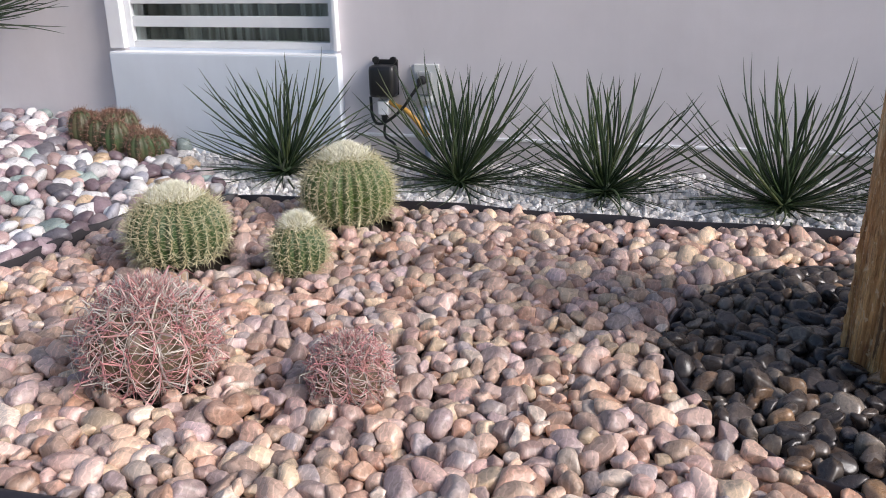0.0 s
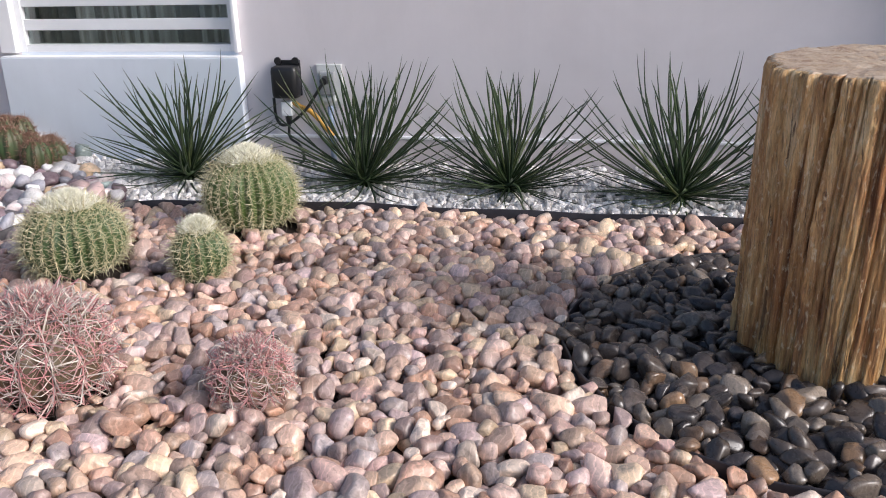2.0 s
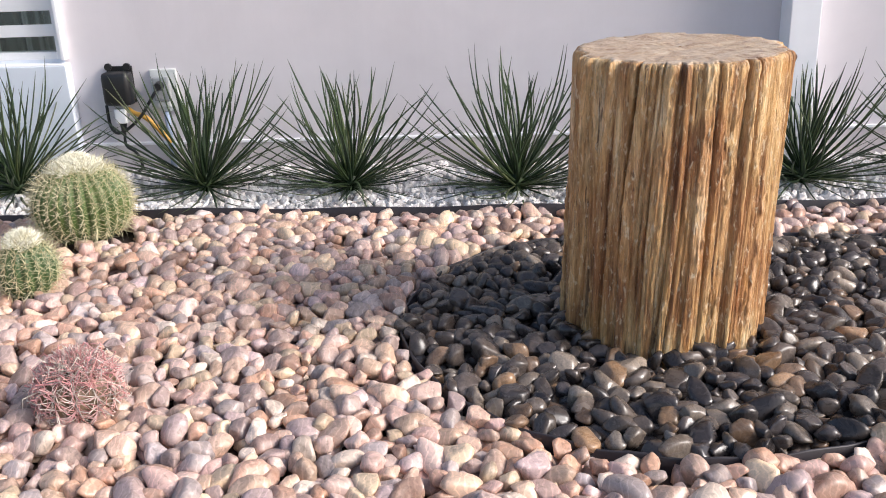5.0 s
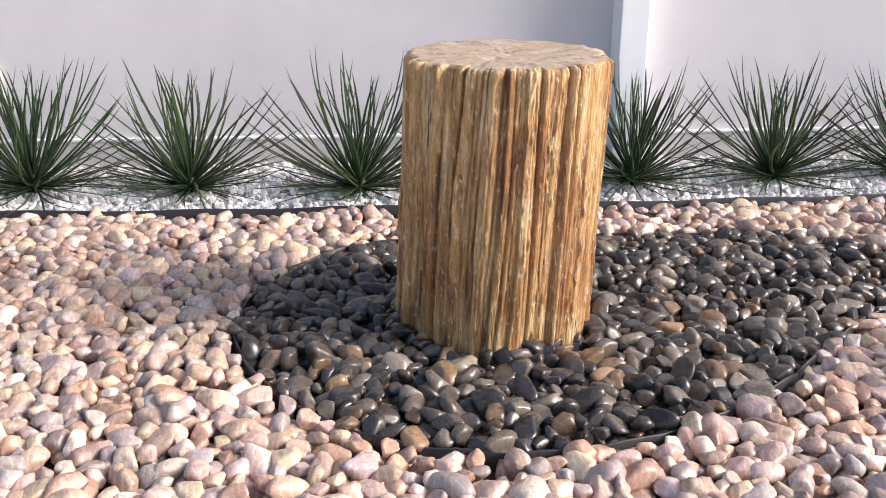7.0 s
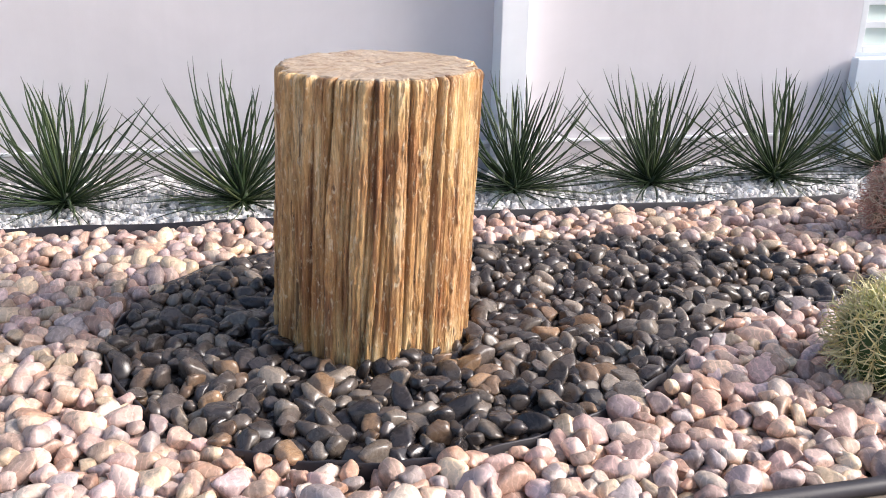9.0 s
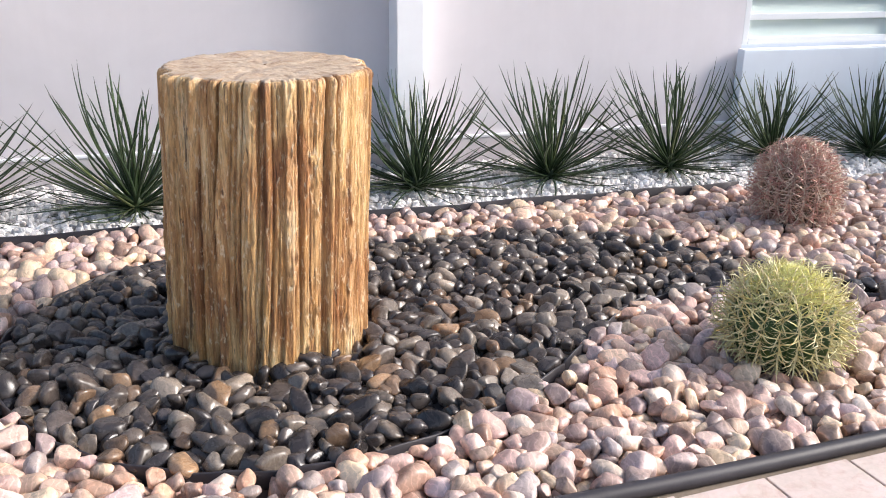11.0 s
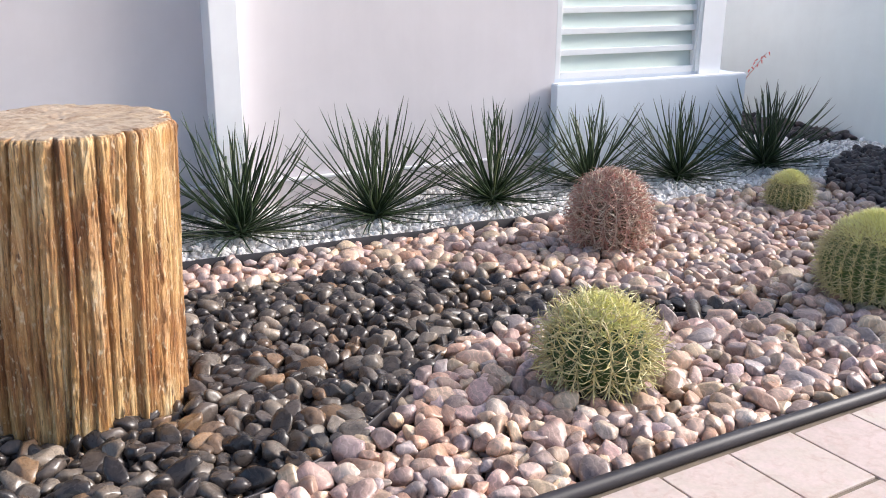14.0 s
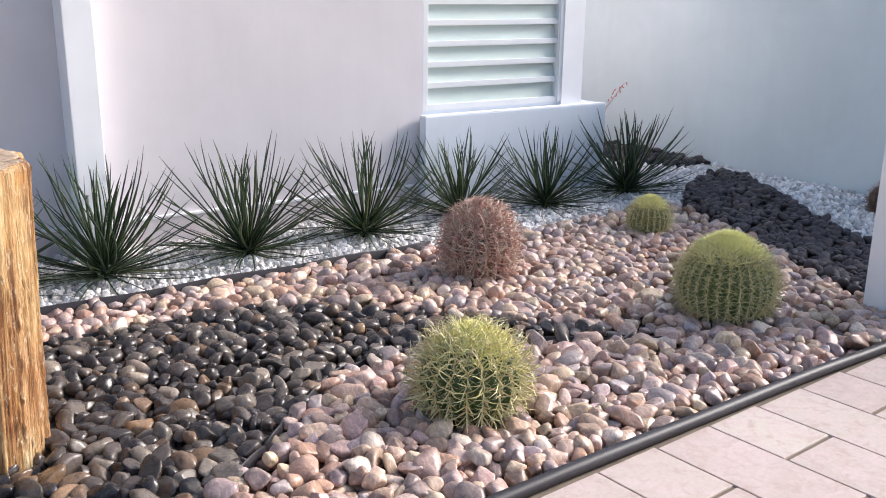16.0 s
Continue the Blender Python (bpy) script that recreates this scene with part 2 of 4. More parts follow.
M_SP_BROWN = m_spine("brown_spines", [(0, (0.16, 0.07, 0.05)), (0.5, (0.24, 0.13, 0.09)), (1, (0.34, 0.24, 0.17))])
M_WOOL = m_spine("cream_wool", [(0, (0.82, 0.79, 0.62)), (1, (0.90, 0.88, 0.78))])


def m_log():
    """Petrified wood: ochre and brown streaks that run up the trunk, wet-looking ridges."""
    k = Nodes("petrified_wood")
    v = k.local((1, 1, 0.10))
    s1 = k.noise(v, 15, 7, 0.68, 0.7)
    s2 = k.noise(k.local((1, 1, 0.16)), 60, 6, 0.68, 0.5)
    big = k.noise(k.local((1, 1, 0.5)), 4.5, 4, 0.55, 0.5)
    base = k.ramp(s1, [(0.32, (0.16, 0.066, 0.030)), (0.42, (0.37, 0.192, 0.080)), (0.50, (0.54, 0.330, 0.143)), (0.58, (0.68, 0.460, 0.225)), (0.69, (0.82, 0.66, 0.42))])
    base = k.mix(k.ramp(big, [(0.46, grey(0)), (0.62, grey(0.75))]), base, k.mix(1.0, base, (0.70, 0.50, 0.42), "MULTIPLY"))
    base = k.mix(0.5, base, k.ramp(s2, [(0.36, grey(0.40)), (0.5, grey(0.98)), (0.64, grey(1.22))]), "MULTIPLY")
    s3 = k.noise(k.local((1, 1, 0.09)), 150, 5, 0.7, 0.8)
    base = k.mix(0.6, base, k.ramp(s3, [(0.38, grey(0.42)), (0.48, grey(1.0)), (0.62, grey(1.2))]), "MULTIPLY")
    s4 = k.noise(k.local((1, 1, 0.07)), 44, 5, 0.6, 1.0)
    base = k.mix(k.ramp(s4, [(0.34, grey(0.85)), (0.40, grey(0))]), base, (0.085, 0.040, 0.022))
    fl = k.noise(k.local((1, 1, 0.35)), 70, 4, 0.6, 0.5)
    base = k.mix(k.ramp(fl, [(0.57, grey(0)), (0.66, grey(0.65))]), base, (0.78, 0.66, 0.46))
    rust = k.noise(k.local((1, 1, 0.22)), 11, 5, 0.6, 0.6)
    base = k.mix(k.ramp(rust, [(0.53, grey(0)), (0.66, grey(0.5))]), base, (0.54, 0.265, 0.075))
    k.color(base).set(rough=k.ramp(s2, [(0.4, grey(0.6)), (0.6, grey(0.3))]))
    h = k.mix(0.5, s2, s3)
    k.bump(h, 0.9, 0.016)
    return k.mat


def m_logtop():
    k = Nodes("petrified_wood_cut")
    p = k.local()
    n1 = k.noise(p, 16, 6, 0.7, 1.5)
    base = k.ramp(n1, [(0.3, (0.22, 0.12, 0.07)), (0.5, (0.45, 0.33, 0.22)), (0.7, (0.62, 0.52, 0.40))])
    base = k.mix(0.6, base, k.ramp(k.noise(p, 70, 5, 0.7), [(0.3, grey(0.6)), (0.7, grey(1.3))]), "MULTIPLY")
    k.color(base).set(rough=0.35)
    k.bump(k.noise(p, 60, 6, 0.7), 0.4, 0.008)
    return k.mat


M_LOG, M_LOGTOP = m_log(), m_logtop()


# ---- mesh helpers ----
def mesh_from(name, verts, faces, mat, smooth=True):
    """A mesh from numpy arrays: verts (n, 3), faces (m, 3 or 4)."""
    verts, faces = np.asarray(verts, dtype=np.float32), np.asarray(faces, dtype=np.int32)
    me = bpy.data.meshes.new(name)
    n = faces.shape[1]
    me.vertices.add(len(verts))
    me.vertices.foreach_set("co", verts.ravel())
    me.loops.add(faces.size)
    me.loops.foreach_set("vertex_index", faces.ravel())
    me.polygons.add(len(faces))
    me.polygons.foreach_set("loop_start", np.arange(0, faces.size, n, dtype=np.int32))
    me.polygons.foreach_set("use_smooth", np.full(len(faces), smooth))
    me.update(calc_edges=True)
    me.materials.append(mat)
    return me


def put(name, me, parent=None, m=None, label=""):
    ob = new(name, me)
    if parent is not None:
        ob.parent = parent
    if m is not None:
        ob.matrix_basis = m
    if label:
        tagged(ob, label)
    return ob


def part(name, bm, material, parent, label="", smooth=False):
    me = bpy.data.meshes.new(name)
    bm.normal_update()
    bm.to_mesh(me)
    bm.free()
    me.materials.append(material)
    if smooth:
        for f in me.polygons:
            f.use_smooth = True
    return put(name, me, parent, None, label)


def add_box(bm, x0, x1, y0, y1, z0, z1, bevel=0.0):
    r = bmesh.ops.create_cube(bm, size=1.0, matrix=Matrix.LocRotScale(((x0 + x1) / 2, (y0 + y1) / 2, (z0 + z1) / 2), None, (x1 - x0, y1 - y0, z1 - z0)))
    if bevel:
        edges = list({e for v in r["verts"] for e in v.link_edges})
        bmesh.ops.bevel(bm, geom=edges, offset=bevel, segments=2, affect="EDGES", profile=0.6)


def boxes(*specs, bevel=0.0):
    bm = bmesh.new()
    for s in specs:
        add_box(bm, *s, bevel=bevel)
    return bm


def tube(bm, pts, r, sides=8):
    """A round tube along points; r may be one radius or one a point."""
    pts = [Vector(p) for p in pts]
    rs = r if isinstance(r, (list, tuple)) else [r] * len(pts)
    rings = []
    for i, p in enumerate(pts):
        d = (pts[min(i + 1, len(pts) - 1)] - pts[max(i - 1, 0)]).normalized()
        a = d.orthogonal().normalized() if abs(d.z) > 0.95 else d.cross(Vector((0, 0, 1))).normalized()
        b = d.cross(a)
        rings.append([bm.verts.new(p + (a * math.cos(q) + b * math.sin(q)) * rs[i]) for q in (2 * math.pi * j / sides for j in range(sides))])
    for u, v in zip(rings, rings[1:]):
        for j in range(sides):
            bm.faces.new((u[j], u[(j + 1) % sides], v[(j + 1) % sides], v[j]))
    bm.faces.new(rings[0][::-1])
    bm.faces.new(rings[-1])


def smooth_line(pts, n=8):
    """A Catmull-Rom line through the points."""
    p = [np.array(q, float) for q in pts]
    p = [2 * p[0] - p[1]] + p + [2 * p[-1] - p[-2]]
    out = []
    for i in range(1, len(p) - 2):
        for j in range(n):
            t = j / n
            out.append(0.5 * (2 * p[i] + (p[i + 1] - p[i - 1]) * t + (2 * p[i - 1] - 5 * p[i] + 4 * p[i + 1] - p[i + 2]) * t * t
                              + (3 * p[i] - p[i - 1] - 3 * p[i + 1] + p[i + 2]) * t ** 3))
    out.append(p[-2])
    return np.array(out)


def inside(poly, x, y):
    """Which of the points (x, y) lie inside the polygon."""
    poly = np.asarray(poly)
    hit = np.zeros(len(x), bool)
    j = len(poly) - 1
    for i in range(len(poly)):
        (xi, yi), (xj, yj) = poly[i][:2], poly[j][:2]
        if yi != yj:
            hit ^= ((yi > y) != (yj > y)) & (x < (xj - xi) * (y - yi) / (yj - yi) + xi)
        j = i
    return hit


# ---- the plan of the beds ----
FRONT = smooth_line([(-7.0, 1.72), (-4.0, 1.78), (-1.6, 1.85), (0.2, 1.93), (1.8, 2.0), (2.9, 2.06), (4.0, 2.11), (4.9, 2.13), (6.0, 2.15)], 6)
LEFT = smooth_line([(-3.05, 1.84), (-3.02, 2.6), (-2.93, 3.37), (-2.90, 3.76), (-2.84, 4.05), (-2.67, 4.34), (-2.40, 4.58)], 6)
BACK = smooth_line([(-2.40, 4.58), (-1.9, 4.66), (-1.3, 4.68), (-0.4, 4.64), (0.4, 4.64), (1.6, 4.62), (2.5, 4.64), (3.3, 4.65), (3.9, 4.66)], 5)
EAST = smooth_line([(3.9, 4.66), (4.4, 4.62), (5.0, 4.66), (5.6, 4.72), (6.0, 4.55)], 5)
RING = smooth_line([(1.97, 2.78), (1.66, 2.56), (1.33, 2.42), (1.06, 2.37), (0.82, 2.39), (0.60, 2.46), (0.37, 2.62), (0.18, 2.86), (0.06, 3.14), (0.03, 3.36),
                    (0.07, 3.58), (0.20, 3.88), (0.42, 4.11), (0.66, 4.20), (1.0, 4.24), (1.4, 4.23), (1.92, 4.20), (2.40, 4.19), (2.62, 4.13), (2.89, 3.96),
                    (3.20, 3.66), (3.48, 3.33), (3.73, 3.02), (3.95, 2.74)], 5)
TAIL = smooth_line([(1.97, 2.78), (2.32, 3.10), (2.46, 3.21), (2.66, 3.26), (2.88, 3.27), (3.15, 3.20), (3.50, 3.02), (3.95, 2.74)], 5)
P_BLACK = np.vstack([RING, TAIL[::-1]])
P_TAN = np.vstack([FRONT[(FRONT[:, 0] > -3.05) & (FRONT[:, 0] < 5.2)][::-1], LEFT, BACK, EAST, [(5.8, 3.73), (5.56, 3.25), (5.40, 2.96), (5.25, 2.5), (5.2, 2.13)]])
P_LAVA = np.array([(5.2, 2.13), (5.25, 2.5), (5.40, 2.96), (5.56, 3.25), (5.8, 3.73), (6.0, 4.45), (6.32, 4.75), (6.72, 5.0), (7.2, 5.16), (7.3, 5.0), (6.95, 4.6), (6.62, 4.0),
                   (6.46, 3.6), (6.30, 3.1), (6.2, 2.6), (6.2, 2.15)])
P_MIXED = np.vstack([[(-7.0, 1.8)], LEFT, [(-2.55, 4.75), (-2.9, 5.05), (-3.2, 5.3), (-3.35, 5.6), (-7.0, 5.6)]])
P_WHITE = np.vstack([LEFT[-1:], BACK, EAST, [(6.32, 4.75), (6.72, 5.0), (7.2, 5.16), (7.3, 5.0), (6.95, 4.6), (6.62, 4.0), (6.46, 3.6), (6.30, 3.1), (6.2, 2.6), (7.42, 2.6),
                                            (7.44, 5.2), (7.44, 5.42), (7.12, 5.62), (6.95, 5.9), (6.88, 6.6), (6.88, 8.0), (6.15, 8.0), (6.15, 5.6), (-3.35, 5.6), (-3.2, 5.3), (-2.9, 5.05), (-2.55, 4.75)]])


def rise(x, y):
    """The height of the ground: the mixed stones bank up to the wall, the lava heaps up."""
    x, y = np.asarray(x, float), np.asarray(y, float)
    s = np.clip((-x - 2.9) / 1.6, 0, 1)
    s = s * s * (3 - 2 * s)
    t = np.clip((y - 2.0) / 2.5, 0, 1)
    h = 0.20 * s * t
    l = np.clip(1 - np.hypot((x - 6.55) / 0.9, (y - 4.35) / 1.3), 0, 1)
    e = np.clip((x - 6.3) / 1.1, 0, 1) * 0.06
    return h + 0.08 * l + e


# ---- the setting ----
def slab(name, x0, x1, y0, y1, z0, z1, mat, label, bevel=0.0):
    ob = part(name, boxes((x0, x1, y0, y1, z0, z1), bevel=bevel), mat, None)
    return tagged(ob, label, kind="structure")


bm = bmesh.new()
bmesh.ops.create_grid(bm, x_segments=4, y_segments=4, size=600, matrix=Matrix.Translation((0, 0, -0.12)))
tagged(part("ground", bm, M_GROUND, None), "bare brown ground running out to the horizon", kind="structure")


def bed_soil(name, poly, mat, label, step=0.12, drop=0.05):
    """The soil under a bed of stones, following the rise of the ground."""
    poly = np.asarray(poly)
    x0, y0 = poly.min(axis=0) - step
    x1, y1 = poly.max(axis=0) + step
    nx, ny = int((x1 - x0) / step) + 1, int((y1 - y0) / step) + 1
    gx, gy = np.meshgrid(np.linspace(x0, x1, nx), np.linspace(y0, y1, ny))
    keep = inside(poly, gx.ravel(), gy.ravel()).reshape(ny, nx)
    for _ in range(1):
        k = keep.copy()
        k[1:] |= keep[:-1]; k[:-1] |= keep[1:]; k[:, 1:] |= keep[:, :-1]; k[:, :-1] |= keep[:, 1:]
        keep = k
    idx = np.arange(nx * ny).reshape(ny, nx)
    cell = keep[:-1, :-1] & keep[1:, :-1] & keep[:-1, 1:] & keep[1:, 1:]
    f = np.stack([idx[:-1, :-1][cell], idx[:-1, 1:][cell], idx[1:, 1:][cell], idx[1:, :-1][cell]], axis=1)
    z = rise(gx, gy) - drop
    v = np.stack([gx.ravel(), gy.ravel(), z.ravel()], axis=1)
    used, inv = np.unique(f.ravel(), return_inverse=True)
    ob = put(name, mesh_from(name, v[used], inv.reshape(-1, 4), mat))
    return tagged(ob, label, kind="structure")


bed_tan = bed_soil("pebble_bed", P_TAN, M_SOIL, "bed of tan and pinkish river pebbles inside black edging")
bed_black = bed_soil("black_pebble_bed", P_BLACK, M_SOIL, "round bed of wet black pebbles with a curved tail", drop=0.046)
bed_mixed = bed_soil("mixed_pebble_bed", P_MIXED, M_SOIL, "banked bed of white, purple and green pebbles")
bed_white = bed_soil("white_gravel_bed", P_WHITE, M_SOIL_W, "strip of white marble gravel along the house wall", drop=0.028)
P_CORNER = np.array([(7.44, 5.42), (7.12, 5.62), (6.95, 5.9), (6.88, 6.6), (6.85, 8.5), (7.44, 8.5)])
bed_corner = bed_soil("corner_stone_bed", P_CORNER, M_SOIL, "strip of dark stones along the boundary wall")
bed_lava = bed_soil("dark_stone_bed", P_LAVA, M_SOIL, "heaped bed of dark reddish lava stones")

# house wall, with openings for two louvred windows
WY, WT, WH = 5.62, 0.22, 3.0
W1 = (-3.71, -2.19, 0.70, 2.2)
W2 = (4.46, 5.75, 0.70, 2.2)
slab("wall_north_1", -9.0, W1[0], WY, WY + WT, -0.1, WH, M_WALL, "grey-lilac painted plaster house wall")
slab("wall_north_2", W1[1], 2.06, WY, WY + WT, -0.1, WH, M_WALL, "grey-lilac painted plaster house wall")
slab("wall_north_3", 2.06, W2[0], WY, WY + WT, -0.1, WH, M_WALL, "grey-lilac painted plaster house wall")
for i, w in enumerate((W1, W2)):
    slab("wall_below_window_%d" % (i + 1), w[0], w[1], WY, WY + WT, -0.1, w[2], M_SILL, "plaster wall under the window")
    slab("wall_above_window_%d" % (i + 1), w[0], w[1], WY, WY + WT, w[3], WH, M_WALL, "plaster wall over the window")
slab("wall_corner", W2[1], 5.96, WY - 0.02, WY + WT, -0.1, WH, M_WHITE_PAINT, "white painted corner post of the house")
slab("wall_house_side", 5.76, 5.96, WY + WT, 9.0, -0.1, WH, M_WALL, "side wall of the house")
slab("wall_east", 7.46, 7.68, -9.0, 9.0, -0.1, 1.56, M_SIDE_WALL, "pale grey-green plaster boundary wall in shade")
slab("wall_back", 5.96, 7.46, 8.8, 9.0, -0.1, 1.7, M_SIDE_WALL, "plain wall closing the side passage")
slab("roof_slab", -9.0, 6.0, WY, 9.0, WH, WH + 0.15, M_WHITE_PAINT, "flat white roof slab")
slab("pilaster", 2.014, 2.178, 5.42, WY, -0.1, WH, M_WHITE_PAINT, "white plaster pilaster on the house wall", bevel=0.006)
for i, (a, b) in enumerate(((-9.0, -3.82), (-2.16, 2.014), (2.178, 4.42))):
    slab("baseboard_%d" % (i + 1), a, b, WY - 0.022, WY, -0.1, 0.165, M_PLINTH, "grey plaster plinth at the wall foot")
    slab("trim_%d" % (i + 1), a, b, WY - 0.028, WY, 0.165, 0.182, M_WHITE_PAINT, "white ledge on the plinth", bevel=0.004)
slab("window_sill_box_1", -3.82, -2.16, 5.54, WY, -0.1, 0.672, M_SILL, "pale blue plaster panel under the window", bevel=0.006)
slab("window_sill_box_2", 4.42, 6.16, 5.52, WY - 0.022, -0.1, 0.672, M_SILL, "pale blue plaster panel under the window", bevel=0.006)
slab("window_sill_box_2_return", 6.0, 6.16, WY - 0.022, 6.4, -0.1, 0.672, M_SILL, "pale blue plaster panel round the house corner")
slab("window_sill_cap_1", -3.815, -2.165, 5.545, WY + 0.02, 0.672, 0.680, M_WHITE_PAINT, "white top of the window sill", bevel=0.003)
slab("window_sill_cap_2", 4.425, 6.155, 5.525, WY - 0.022, 0.672, 0.680, M_WHITE_PAINT, "white top of the window sill", bevel=0.003)


def louvre_window(name, w, label, pitch, curtain, rail_h, tilt, glass):
    """An aluminium frame with tilted glass louvres, each in a white rail, before a shallow room."""
    x0, x1, z0, z1 = w
    root = tagged(new(name), label, kind="structure")
    f = 0.045
    ya, yb = WY + 0.0, WY + 0.09
    part("window_frame", boxes((x0, x0 + f, ya, yb, z0, z1), (x1 - f, x1, ya, yb, z0, z1), (x0 + f, x1 - f, ya, yb, z0, z0 + f), (x0 + f, x1 - f, ya, yb, z1 - f, z1), bevel=0.004), M_ALU, root)
    n = int((z1 - z0 - 2 * f) / pitch)
    rail = part("rail", boxes((x0 + f, x1 - f, -0.012, 0.012, -rail_h / 2, rail_h / 2), bevel=0.004), M_ALU, root)
    rail_me = rail.data
    bpy.data.objects.remove(rail)
    pane = part("pane", boxes((x0 + f, x1 - f, -0.003, 0.003, -pitch * 0.52, pitch * 0.52)), glass, root)
    pane_me = pane.data
    bpy.data.objects.remove(pane)
    for i in range(n):
        z = z0 + f + pitch * (i + 0.5)
        g = put("pane", pane_me, root, pose(0, WY + 0.045, z - 0.005, -tilt, 0, 0))
        g.visible_shadow = False
        put("rail", rail_me, root, pose(0, WY + 0.022, z + pitch * 0.5 - 0.5 * rail_h + 0.01, -tilt * 0.2, 0, 0))
    # the room behind
    d = 0.9
    part("room", boxes((x0 - 0.3, x1 + 0.3, WY + WT + d, WY + WT + d + 0.05, 0.2, 2.6), (x0 - 0.35, x0 - 0.3, WY + WT, WY + WT + d, 0.2, 2.6),
                       (x1 + 0.02, x1 + 0.07, WY + WT, WY + WT + d, 0.2, 2.6), (x0 - 0.3, x1, WY + WT, WY + WT + d, 0.15, 0.2), (x0 - 0.3, x1, WY + WT, WY + WT + d, 2.6, 2.65)), M_ROOM, root)
    xs = np.linspace(x0 - 0.05, x1 + 0.015, 160)
    yy = WY + WT + 0.12 + 0.025 * np.sin((xs - x0) * 42) + 0.012 * np.sin((xs - x0) * 97)
    v = np.vstack([np.stack([xs, yy, np.full_like(xs, 0.3)], 1), np.stack([xs, yy, np.full_like(xs, 2.5)], 1)])
    m = len(xs)
    fc = np.array([(i, i + 1, m + i + 1, m + i) for i in range(m - 1)])
    put("curtain", mesh_from("curtain", v, fc, curtain), root)
    return root


louvre_window("window_1", W1, "white aluminium window with glass louvres and dark curtain", 0.15, M_CURTAIN, 0.070, 6, M_CLEAR)
louvre_window("window_2", W2, "white aluminium window with glass louvres paled as if reflecting sky", 0.146, M_SHEER, 0.042, 9, M_SKY_GLASS)
part("window_jamb", boxes((5.715, 5.762, WY - 0.012, WY + 0.05, 0.70, 2.2), bevel=0.004), M_ALU, bpy.data.objects["window_2"])

slab("window_trim_1", -3.82, -3.71, 5.565, WY, 0.70, 2.2, M_WHITE_PAINT, "white plaster surround beside the window", bevel=0.005)
slab("window_trim_2", -2.19, -2.165, 5.565, WY, 0.70, 2.2, M_WHITE_PAINT, "white plaster surround beside the window", bevel=0.005)

# white post at the pavement
post = part("post", boxes((5.17, 5.47, 2.18, 2.54, -0.1, 1.2), bevel=0.01), M_WHITE_PAINT, None)
tagged(post, "square white plaster post at the end of the bed", "post", kind="structure")


# ---- pavement ----
pav = part("pavement", boxes((-9.0, 7.46, -9.0, 1.70, -0.1, -0.002)), M_GROUT, None)
tagged(pav, "walkway of beige marbled rectangular tiles", kind="structure")
# grout up to the curved edging
fl = FRONT[(FRONT[:, 0] >= -7.0)]
v = np.vstack([np.c_[fl, np.full(len(fl), -0.003)], np.c_[fl[:, 0], np.full(len(fl), 1.6), np.full(len(fl), -0.003)]])
n = len(fl)
put("pavement_margin", mesh_from("pavement_margin", v, np.array([(i + n, i + n + 1, i + 1, i) for i in range(n - 1)]), M_GROUT, False), pav)

# ---- edging ----
def edging(name, line, r, z, label, lift=0.0):
    bm = bmesh.new()
    tube(bm, [(x, y, z + lift * math.sin(i * 0.9) + float(rise(x, y))) for i, (x, y) in enumerate(line)], r, 12)
    return tagged(part(name, bm, M_EDGING, None, smooth=True), label, "garden edging")


def strip(name, line, z0, z1, th, label, dip=0.0):
    """A thin upright strip of edging with a rounded top."""
    bm = bmesh.new()
    line = [Vector((x, y, 0)) for x, y in line]
    rows = []
    for i, p in enumerate(line):
        d = (line[min(i + 1, len(line) - 1)] - line[max(i - 1, 0)]).normalized()
        s = Vector((-d.y, d.x, 0)) * th / 2
        w = 0.005 * math.sin(i * 1.3) + float(rise(p.x, p.y)) - dip * min(max((p.x - 2.2) / 0.5, 0), 1)
        prof = [(-1, z0), (-1, z1 - th * 0.3), (-0.5, z1), (0.5, z1), (1, z1 - th * 0.3), (1, z0)]
        rows.append([bm.verts.new(p + s * a + Vector((0, 0, b + (w if b > 0 else 0)))) for a, b in prof])
    for u, q in zip(rows, rows[1:]):
        for j in range(5):
            bm.faces.new((u[j], u[j + 1], q[j + 1], q[j]))
    bm.faces.new(rows[0])
    bm.faces.new(rows[-1][::-1])
    bmesh.ops.recalc_face_normals(bm, faces=bm.faces)
    return tagged(part(name, bm, M_EDGING, None, smooth=True), label, "garden edging")


edging("edging_pipe", FRONT, 0.026, 0.018, "thick black plastic edging between pebbles and tiles", 0.002)
strip("edging_strip", BACK, -0.05, 0.040, 0.012, "black plastic edging strip before the white gravel")
strip("edging_strip", LEFT, -0.05, 0.046, 0.013, "black plastic edging strip before the mixed pebbles")
strip("edging_strip", RING, -0.05, 0.013, 0.009, "thin black edging round the black pebbles", 0.012)
strip("edging_strip", TAIL, -0.05, 0.020, 0.008, "thin black edging along the tail of black pebbles")


